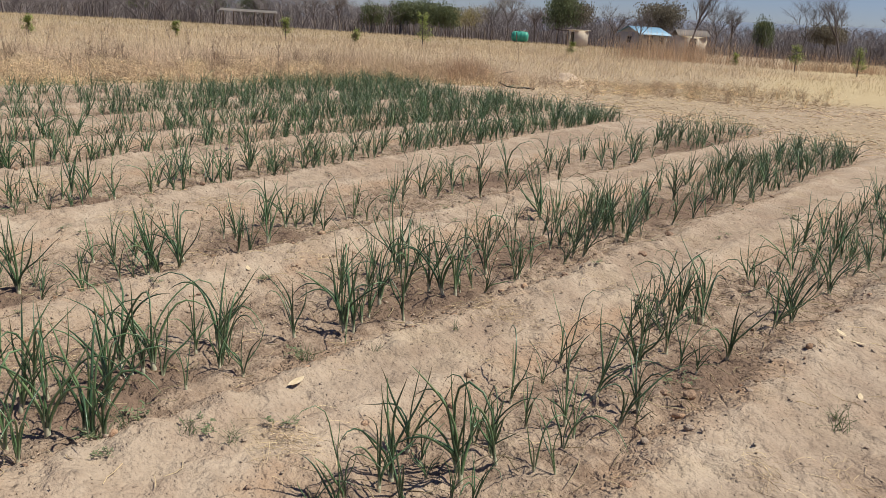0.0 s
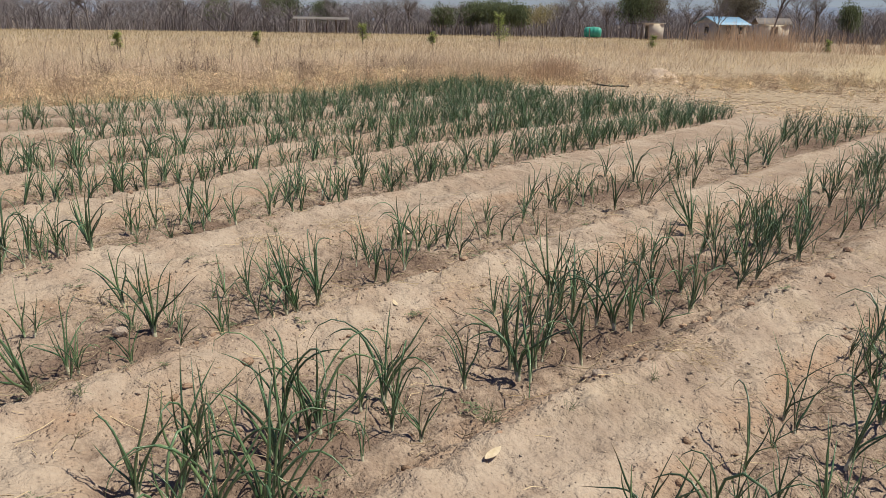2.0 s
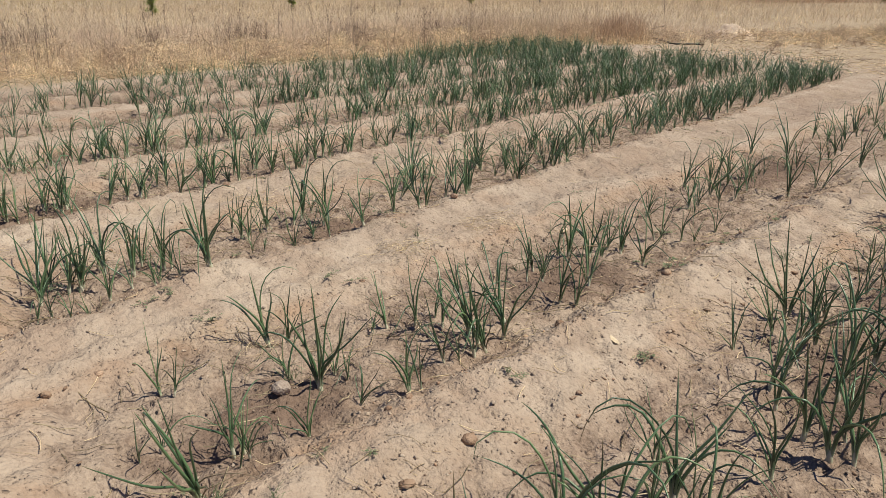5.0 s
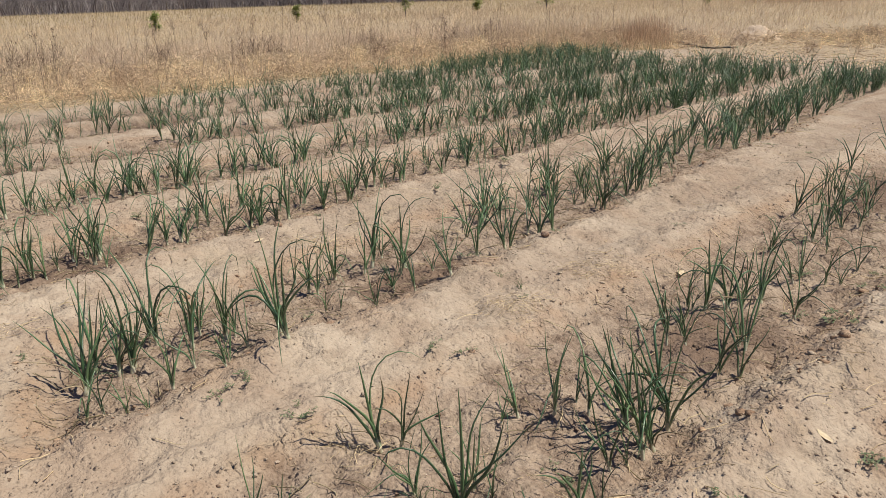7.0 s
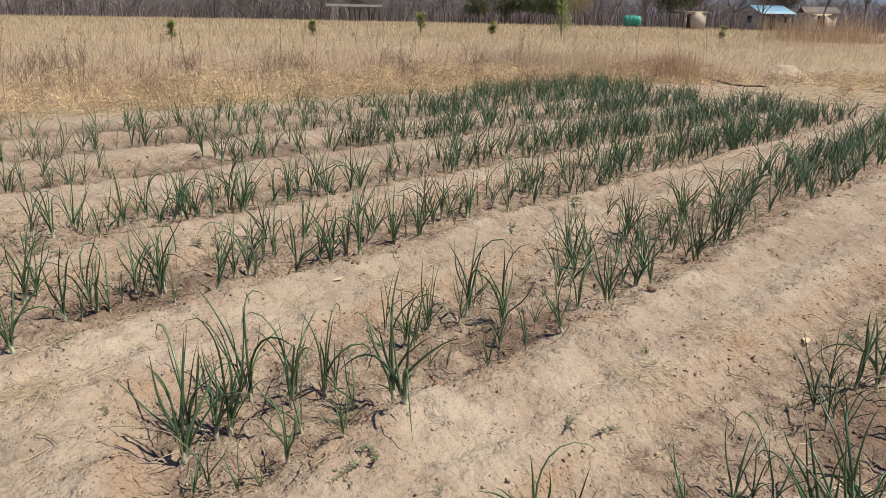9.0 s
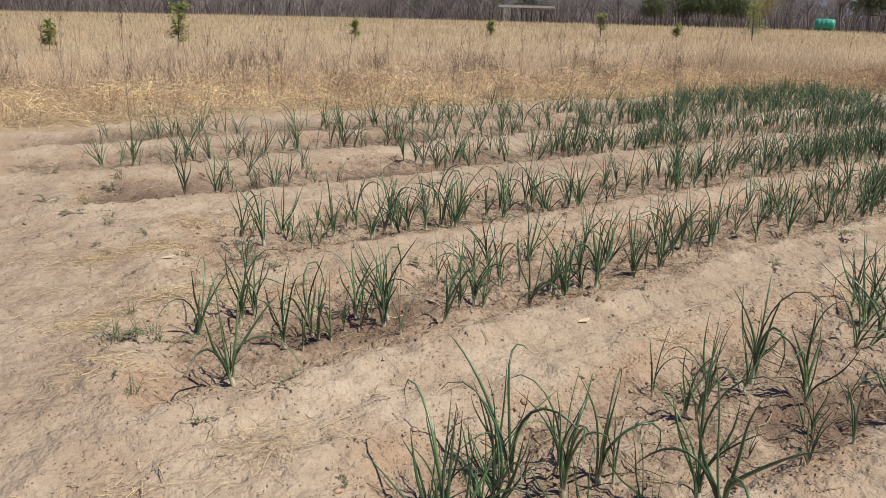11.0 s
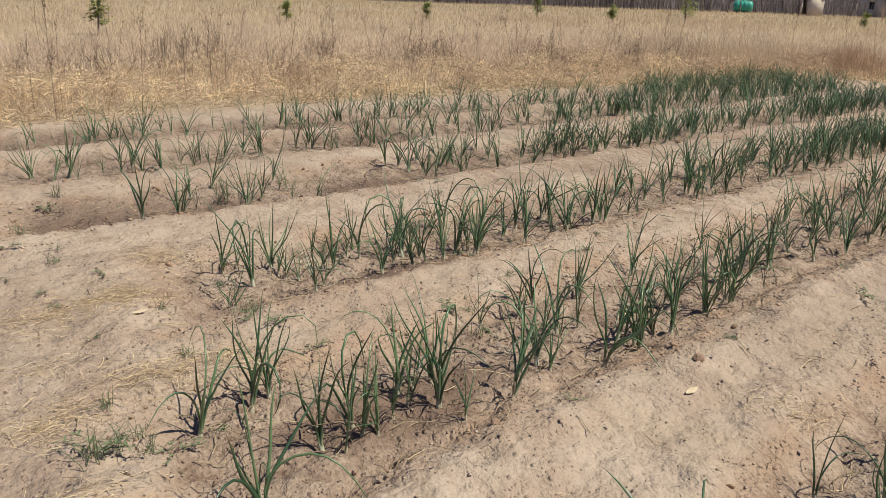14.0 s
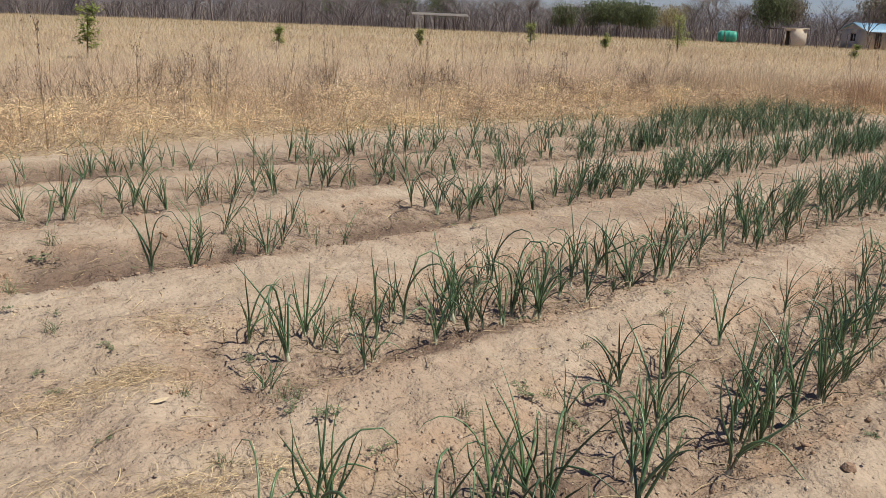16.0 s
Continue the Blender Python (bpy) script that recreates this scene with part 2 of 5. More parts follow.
FOLIAGE = plain_noise("evergreen_leaf", [(0.3, (0.11, 0.135, 0.07)), (0.7, (0.24, 0.26, 0.135))], 0.5, 0.6, 0.3, island=0.7, translucent=0.5)
FOLIAGE_BROWN = plain_noise("browned_leaf", [(0.3, (0.16, 0.135, 0.10)), (0.7, (0.26, 0.225, 0.165))], 0.5, 0.7, 0.2, island=0.6, translucent=0.4)
FOLIAGE_YELLOW = plain_noise("yellowing_leaf", [(0.3, (0.26, 0.22, 0.10)), (0.7, (0.44, 0.37, 0.19))], 0.5, 0.7, 0.2, island=0.6, translucent=0.4)
POST = plain_noise("weathered_pole", [(0.3, (0.085, 0.065, 0.055)), (0.7, (0.21, 0.17, 0.14))], 4, 0.9, 0.1, 0.5, 20, obj_random=0.5)
PLASTER = plain_noise("cement_plaster", [(0.3, (0.42, 0.38, 0.34)), (0.7, (0.55, 0.50, 0.45))], 1.2, 0.9, 0.2, 0.2, 15)
PLASTER_PALE = plain_noise("whitewashed_wall", [(0.3, (0.52, 0.44, 0.36)), (0.7, (0.64, 0.56, 0.47))], 1.0, 0.9, 0.2, 0.2, 15)
ROOF = plain_noise("sheet_metal_roof", [(0.3, (0.16, 0.30, 0.44)), (0.7, (0.25, 0.41, 0.55))], 0.8, 0.5, 0.4)
ROOF_OLD = plain_noise("worn_sheet_roof", [(0.3, (0.14, 0.122, 0.112)), (0.7, (0.24, 0.21, 0.19))], 0.8, 0.8, 0.15)
GLASS_DARK = plain_noise("dark_window", [(0.3, (0.03, 0.035, 0.04)), (0.7, (0.06, 0.065, 0.07))], 2, 0.15, 0.5)
TANK = plain_noise("green_plastic", [(0.3, (0.03, 0.25, 0.18)), (0.7, (0.06, 0.34, 0.25))], 2, 0.4, 0.4)
HOSE = plain_noise("black_rubber", [(0.3, (0.03, 0.028, 0.026)), (0.7, (0.09, 0.08, 0.07))], 20, 0.6, 0.4)
SAND = plain_noise("pale_sand", [(0.3, (0.46, 0.34, 0.25)), (0.7, (0.60, 0.47, 0.36))], 6, 0.95, 0.1, 0.5, 30)
# distance haze over the hills is put into this blue-grey base colour
HILL = plain_noise("haze_tinted_hills", [(0.3, (0.16, 0.19, 0.25)), (0.7, (0.20, 0.23, 0.30))], 0.004, 1.0, 0.0)
SEED = plain_noise("seed_head", [(0.3, (0.07, 0.045, 0.035)), (0.7, (0.17, 0.115, 0.085))], 20, 0.9, 0.1)
WITHERED_MANY = plain_noise("withered_strands", [(0.3, (0.14, 0.11, 0.07)), (0.7, (0.40, 0.32, 0.20))], 25, 0.9, 0.1, island=1.0)
DRYLEAF_MANY = plain_noise("leaf_litter", [(0.3, (0.22, 0.145, 0.085)), (0.7, (0.50, 0.38, 0.25))], 4, 0.9, 0.1, island=0.8)
DRYLEAF = plain_noise("fallen_leaf", [(0.3, (0.45, 0.34, 0.21)), (0.7, (0.66, 0.54, 0.38))], 30, 0.8, 0.2)


# ---- mesh helpers ----
rng = np.random.default_rng(7)


def fast_mesh(name, verts, polys, mat, smooth=False, attrs=None):
    """verts (n,3); polys: list of index arrays, each (m,k) of one polygon size."""
    me = bpy.data.meshes.new(name)
    verts = np.ascontiguousarray(verts, dtype=np.float32)
    polys = [np.asarray(p, dtype=np.int32) for p in polys if len(p)]
    me.vertices.add(len(verts))
    me.vertices.foreach_set("co", verts.ravel())
    loops = np.concatenate([p.ravel() for p in polys])
    sizes = np.concatenate([np.full(len(p), p.shape[1], np.int32) for p in polys])
    me.loops.add(len(loops))
    me.loops.foreach_set("vertex_index", loops)
    me.polygons.add(len(sizes))
    me.polygons.foreach_set("loop_start", np.concatenate([[0], np.cumsum(sizes)[:-1]]).astype(np.int32))
    if smooth:
        me.polygons.foreach_set("use_smooth", np.ones(len(sizes), bool))
    me.update(calc_edges=True)
    for key, values in (attrs or {}).items():
        a = me.attributes.new(key, "FLOAT", "POINT")
        a.data.foreach_set("value", np.ascontiguousarray(values, dtype=np.float32))
    me.materials.append(mat)
    return me


class Geo:
    """Collects tubes, ribbons and polygons for one mesh."""

    def __init__(self):
        self.v, self.q, self.t, self.a, self.n = [], [], [], [], 0

    def add(self, verts, quads=(), tris=(), along=None):
        verts = np.asarray(verts, float)
        self.v.append(verts)
        if len(quads):
            self.q.append(np.asarray(quads) + self.n)
        if len(tris):
            self.t.append(np.asarray(tris) + self.n)
        self.a.append(np.zeros(len(verts)) if along is None else np.asarray(along))
        self.n += len(verts)

    def tube(self, pts, radii, sides=5):
        pts, radii = np.asarray(pts, float), np.asarray(radii, float)
        k = len(pts)
        tan = np.gradient(pts, axis=0)
        tan /= np.linalg.norm(tan, axis=1)[:, None] + 1e-9
        ref = np.array([0.0, 0.0, 1.0]) if abs(tan[:, 2].mean()) < 0.8 else np.array([1.0, 0.0, 0.0])
        u = np.cross(tan, ref)
        u /= np.linalg.norm(u, axis=1)[:, None] + 1e-9
        w = np.cross(tan, u)
        ang = np.arange(sides) * 2 * np.pi / sides
        ring = pts[:, None] + radii[:, None, None] * (np.cos(ang)[None, :, None] * u[:, None] + np.sin(ang)[None, :, None] * w[:, None])
        i = np.arange(k - 1)[:, None] * sides
        j = np.arange(sides)[None]
        jn = (j + 1) % sides
        quads = np.stack([i + j, i + jn, i + sides + jn, i + sides + j], -1).reshape(-1, 4)
        self.add(ring.reshape(-1, 3), quads, (), np.repeat(np.linspace(0, 1, k), sides))

    def card(self, c, u, w, fold=0.0):
        """A small leaf: a bent rhomb of two triangles round c."""
        c, u, w = (np.asarray(x, float) for x in (c, u, w))
        n = np.cross(u, w)
        n /= np.linalg.norm(n) + 1e-9
        self.add([c - u, c + w + n * fold, c + u, c - w + n * fold], (), [[0, 1, 2], [0, 2, 3]])

    def mesh(self, name, mat, smooth=True, along=False):
        v = np.concatenate(self.v)
        polys = []
        if self.q:
            polys.append(np.concatenate(self.q))
        if self.t:
            polys.append(np.concatenate(self.t))
        return fast_mesh(name, v, polys, mat, smooth, {"along": np.concatenate(self.a)} if along else None)


def part(name, mesh, parent, label=""):
    ob = new(name, mesh)
    ob.parent = parent
    return tagged(ob, label) if label else ob


def box(g, lo, hi):
    (x0, y0, z0), (x1, y1, z1) = lo, hi
    g.add([(x0, y0, z0), (x1, y0, z0), (x1, y1, z0), (x0, y1, z0), (x0, y0, z1), (x1, y0, z1), (x1, y1, z1), (x0, y1, z1)],
          [(3, 2, 1, 0), (4, 5, 6, 7), (0, 1, 5, 4), (1, 2, 6, 5), (2, 3, 7, 6), (3, 0, 4, 7)])


_P = np.random.default_rng(3).random((256, 256))


def vnoise(x, y):
    """Smooth value noise, about -1 to 1, one cell a unit."""
    xi, yi = np.floor(x).astype(int), np.floor(y).astype(int)
    fx, fy = x - xi, y - yi
    fx, fy = fx * fx * (3 - 2 * fx), fy * fy * (3 - 2 * fy)
    g = lambda a, b: _P[a % 256, b % 256]
    top = g(xi, yi) * (1 - fx) + g(xi + 1, yi) * fx
    bot = g(xi, yi + 1) * (1 - fx) + g(xi + 1, yi + 1) * fx
    return (top * (1 - fy) + bot * fy) * 2 - 1


def fbm(x, y, scale, octaves=4, gain=0.5):
    out, amp, total = 0.0, 1.0, 0.0
    for k in range(octaves):
        out = out + amp * vnoise(x * scale * 2 ** k + 17.3 * k, y * scale * 2 ** k + 5.1 * k)
        total += amp
        amp *= gain
    return out / total


def smooth(a, b, x):
    t = np.clip((x - a) / (b - a), 0, 1)
    return t * t * (3 - 2 * t)


# ---- the ground ----
# sunken onion beds: first x, last x, middle line y = c + s x, half width
BEDS = [
    (0.75, 12.5, 1.68, 0.235, 0.40),
    (0.10, 12.1, 3.35, 0.255, 0.52),
    (-0.40, 13.2, 4.90, 0.300, 0.50),
    (-0.50, 11.9, 6.70, 0.350, 0.42),
    (-1.10, 11.8, 8.52, 0.330, 0.44),
    (-0.95, 11.6, 10.12, 0.300, 0.42),
    (-1.75, 11.5, 11.98, 0.275, 0.40),
    (-2.60, 11.6, 13.55, 0.285, 0.40),
    (-2.80, 11.8, 14.95, 0.260, 0.36),
]
# damp patches: x, y, half length, half width
DAMP = [(3.35, 2.25, 0.55, 0.25), (2.3, 5.45, 0.55, 0.3), (2.7, 3.85, 0.8, 0.35), (3.9, 4.35, 0.8, 0.3), (0.75, 3.4, 0.5, 0.3), (0.35, 4.85, 0.5, 0.3),
        (-1.25, 11.5, 0.55, 0.25), (0.95, 12.1, 0.6, 0.25), (0.3, 9.8, 0.5, 0.2), (-0.2, 8.35, 0.6, 0.25), (1.5, 14.9, 1.6, 0.2), (5.4, 6.6, 1.0, 0.3), (1.5, 6.95, 0.5, 0.25), (-0.4, 11.7, 0.3, 0.2), (10.5, 7.9, 1.8, 0.35), (6.5, 4.9, 1.5, 0.4)]


def grass_edge(x):
    return np.interp(x, [-30, -10, -2, -0.7, 1, 4, 9, 12, 14.5, 17, 21, 40], [6, 12.8, 15.7, 16.2, 16.8, 17.3, 17.8, 18.1, 17.3, 15.4, 14.8, 13.0])


def terrain(x, y):
    """Height and the soil's masks: bed, rim, wet, litter."""
    x, y = np.asarray(x, float), np.asarray(y, float)
    wob = fbm(x, y, 1.6, 3) * 0.09 + fbm(x, y, 7.0, 2) * 0.03
    ragged, uneven = fbm(x, y, 5, 3) * 0.05, 1 + 0.35 * fbm(x, y, 0.7, 2)
    inside, bund, bed, rim, near_bed = (np.zeros_like(x) for _ in range(5))
    for k, (x0, x1, c, s, hw) in enumerate(BEDS):
        side = (y - c - s * x) / math.sqrt(1 + s * s)
        sd = np.maximum(np.abs(side) - hw, np.maximum(x0 - x, x - x1)) + wob
        inside = np.maximum(inside, 1 - smooth(-0.10, 0.06, sd))
        amp = np.where(side < 0, 0.066, 0.030) * uneven * (1 if k < 5 else 0.6)
        bund = np.maximum(bund, amp * np.where(sd < 0.2, np.exp(-((sd - 0.2) / 0.13) ** 2), np.exp(-((sd - 0.2) / 0.24) ** 2)))
        bed = np.maximum(bed, 1 - smooth(-0.08, 0.06, sd + ragged))
        rim = np.maximum(rim, np.exp(-((sd - 0.05) / np.where(side < 0, 0.12, 0.07)) ** 2))
        near_bed = np.maximum(near_bed, 1 - smooth(0.20, 0.36, sd + ragged))
    wet, blotch = np.zeros_like(x), fbm(x, y, 6, 3) * 0.35
    for px, py, a, w in DAMP:
        u, v = (x - px) * 0.955 + (y - py) * 0.29, -(x - px) * 0.29 + (y - py) * 0.955
        wet = np.maximum(wet, 1 - smooth(0.55, 1.05, np.sqrt((u / a) ** 2 + (v / w) ** 2) + blotch))
    moist = smooth(-0.08, 0.22, fbm(x, y, 0.7, 3)) * smooth(9.5, 11.5, y - 0.3 * x) * (1 - smooth(8, 11, x)) * 0.75
    wet = np.maximum(wet, bed * moist)
    # trodden furrows between the beds
    wet = np.maximum(wet, 0.26 * (1 - near_bed) * np.maximum(smooth(0.6, 2.2, x), 0.6 * smooth(0.7, 1.5, -x)) * (1 - smooth(10, 13, x)) * (1 - smooth(11, 14, y - 0.3 * x)) * (0.6 + 0.8 * smooth(-0.3, 0.3, fbm(x, y, 1.3, 3))))
    near = 1 - smooth(22, 40, np.hypot(x - 4, y - 8))
    h = -0.108 + bund - 0.050 * inside
    lumps = fbm(x, y, 2.2, 5, 0.62) * 0.028 + fbm(x, y, 11.0, 3, 0.8) * (0.022 + 0.036 * bed + 0.36 * bund)
    h = h + near * lumps + (1 - near) * 0.06
    h = h + fbm(x, y, 0.09, 2) * 0.06 * smooth(15, 40, np.hypot(x, y))
    h = h - 0.0105 * np.clip(np.hypot(x, y) - 50, 0, 150)
    litter = np.maximum(smooth(-0.5, 0.4, y - grass_edge(x) + fbm(x, y, 0.8, 3) * 0.7), 0.95 * smooth(12.3, 14.5, x + fbm(x, y, 0.35, 3) * 2.5))
    litter = np.maximum(litter, smooth(30, 45, np.hypot(x, y)))
    litter = np.maximum(litter, smooth(2.5, 5, -x - 0.4 + fbm(x, y, 0.6, 3)) * 0.35)
    # worn track past the bed ends
    track = np.exp(-((y - 9.5 - 0.16 * (x - 20) - 1.2 * np.sin(x * 0.11)) / 1.1) ** 2) * smooth(13, 19, x) * (1 - smooth(45, 60, x))
    litter = litter * (1 - 0.75 * track)
    return h, bed, rim, wet, litter


def ground_z(x, y):
    return float(terrain(np.array([x]), np.array([y]))[0][0])


def graded(lo, hi, step, reach, grow=1.09):
    """Even steps from lo to hi, widening on both sides until reach."""
    mid = list(np.arange(lo, hi, step))
    for sign, at, out in ((1, hi, []), (-1, lo - step, [])):
        d, p = step, at
        while abs(p) < reach:
            out.append(p)
            d *= grow
            p += sign * d
        out.append(sign * reach)
        mid = mid + out if sign > 0 else out[::-1] + mid
    return np.array(mid)


def build_ground():
    gx, gy = graded(-2.2, 4.8, 0.031, 2500, 1.08), graded(1.4, 10.3, 0.031, 2500, 1.08)
    X, Y = np.meshgrid(gx, gy)
    h, bed, rim, wet, litter = terrain(X.ravel(), Y.ravel())
    nx, ny = len(gx), len(gy)
    i, j = np.meshgrid(np.arange(nx - 1), np.arange(ny - 1))
    a = (j * nx + i).ravel()
    quads = np.stack([a, a + 1, a + nx + 1, a + nx], -1)
    me = fast_mesh("ground", np.stack([X.ravel(), Y.ravel(), h], -1), [quads], SOIL, True, {"bed": bed, "rim": rim, "wet": wet, "litter": litter, "gold": smooth(19, 27, X.ravel() + 3 * fbm(X.ravel(), Y.ravel(), 0.12, 2)) * (1 - smooth(-2, 4, Y.ravel() - 13 - 0.55 * (X.ravel() - 20))), "leafmould": smooth(152, 164, np.hypot(X.ravel(), Y.ravel() - 2))})
    tagged(new("ground", me), "pale sandy soil with sunken onion beds between low earth ridges", "ground", kind="structure")


build_ground()


# ---- onion plants ----
def onion_leaf(r, length, tilt, turn, curl, droop, width, pts=12):
    """Path and radii of one hollow leaf: up out of the neck, then outward, then curling or drooping."""
    s = np.linspace(0, 1, pts)
    at = r.uniform(0.42, 0.86)
    ang = tilt * np.clip((s - 0.04) / 0.26, 0.15, 1) + curl * np.clip(s - 0.3, 0, 1) ** 1.3 + droop / (1 + np.exp(-(s - at) * r.uniform(9, 17))) + 0.13 * np.sin(s * r.uniform(4, 9) + r.uniform(0, 6))
    side = turn + r.normal(0, 0.40) * s + 0.10 * np.sin(s * r.uniform(4, 8) + r.uniform(0, 6))
    step = length / (pts - 1)
    d = np.stack([np.sin(ang) * np.cos(side), np.sin(ang) * np.sin(side), np.cos(ang)], -1)
    p = np.concatenate([[[0, 0, 0]], np.cumsum(d[:-1] * step, 0)])
    p[:, 2] = np.maximum(p[:, 2], 0.006 + 0.01 * np.abs(np.sin(s * 9)))
    rad = width * np.interp(s, [0, 0.08, 0.28, 0.6, 0.88, 1.0], [0.72, 0.92, 1.0, 0.80, 0.44, 0.10])
    p[:, :2] += np.array([math.cos(turn), math.sin(turn)]) * 0.004
    return p, rad


def onion_leaves(seed, kind):
    """Leaf paths of one plant, about 0.36 m high."""
    r = np.random.default_rng(seed)
    n = {"thin": r.integers(3, 5), "mid": r.integers(4, 7), "full": r.integers(6, 9)}[kind]
    t0, out = r.uniform(0, 6.28), []
    for k in range(n):
        fan = (k + 0.4) / n
        turn = t0 + (0 if k % 2 else math.pi) + r.normal(0, 0.65)
        tilt = r.uniform(0.04, 0.18) + (1.05 if kind == "full" else 0.9) * fan * r.uniform(0.3, 1.0)
        length = r.uniform(0.26, 0.46) * (1.05 - 0.2 * fan)
        roll = r.random()
        droop, curl = 0.0, r.uniform(0.2, 1.5)
        if roll < 0.30:
            droop = r.uniform(1.0, 2.6)
            length *= 1.25
        elif roll < 0.62:
            curl = -r.uniform(0.7, 1.7) * tilt
        out.append(onion_leaf(r, length, tilt, turn, curl, droop, r.uniform(0.0030, 0.0052)))
    return out


TEMPLATES = []
for k in range(26):
    kind = ("thin", "mid", "mid", "full")[k % 4]
    paths = onion_leaves(100 + k, kind)
    root = new("onion_plant")
    tagged(root, "green spring-onion plant with hollow upright leaves in bed soil", "onion plant", "onion plants in the beds")
    g = Geo()
    n = len(paths)
    g.tube([(0, 0, -0.025), (0, 0, 0.0), (0, 0, 0.012), (0.001, 0, 0.032)], [0.006, 0.010 if n > 5 else 0.007, 0.009 if n > 5 else 0.0065, 0.005], 7)
    part("bulb", g.mesh("bulb", BULB), root, "whitish onion neck")
    for p, rad in paths:
        g = Geo()
        g.tube(p, rad, 5)
        part("leaf", g.mesh("leaf", LEAF, True, True), root)
    r = np.random.default_rng(500 + k)
    for q in range(r.integers(0, 3)):
        g = Geo()
        p, rad = onion_leaf(r, r.uniform(0.12, 0.30), r.uniform(1.15, 1.5), r.uniform(0, 6.28), 0.5, 0.0, 0.0022, 9)
        g.tube(p, rad, 4)
        part("withered_leaf", g.mesh("withered_leaf", WITHERED, True, True), root, "brown dried leaf lying on the soil")
    low = Geo()
    for p, rad in paths:
        low.tube(p[[0, 2, 4, 6, 8, 10, 11]], rad[[0, 2, 4, 6, 8, 10, 11]] * 0.95, 3)
    TEMPLATES.append((root, np.concatenate(low.v), np.concatenate(low.q), np.concatenate(low.a), max(p[:, 2].max() for p, _ in paths), kind))

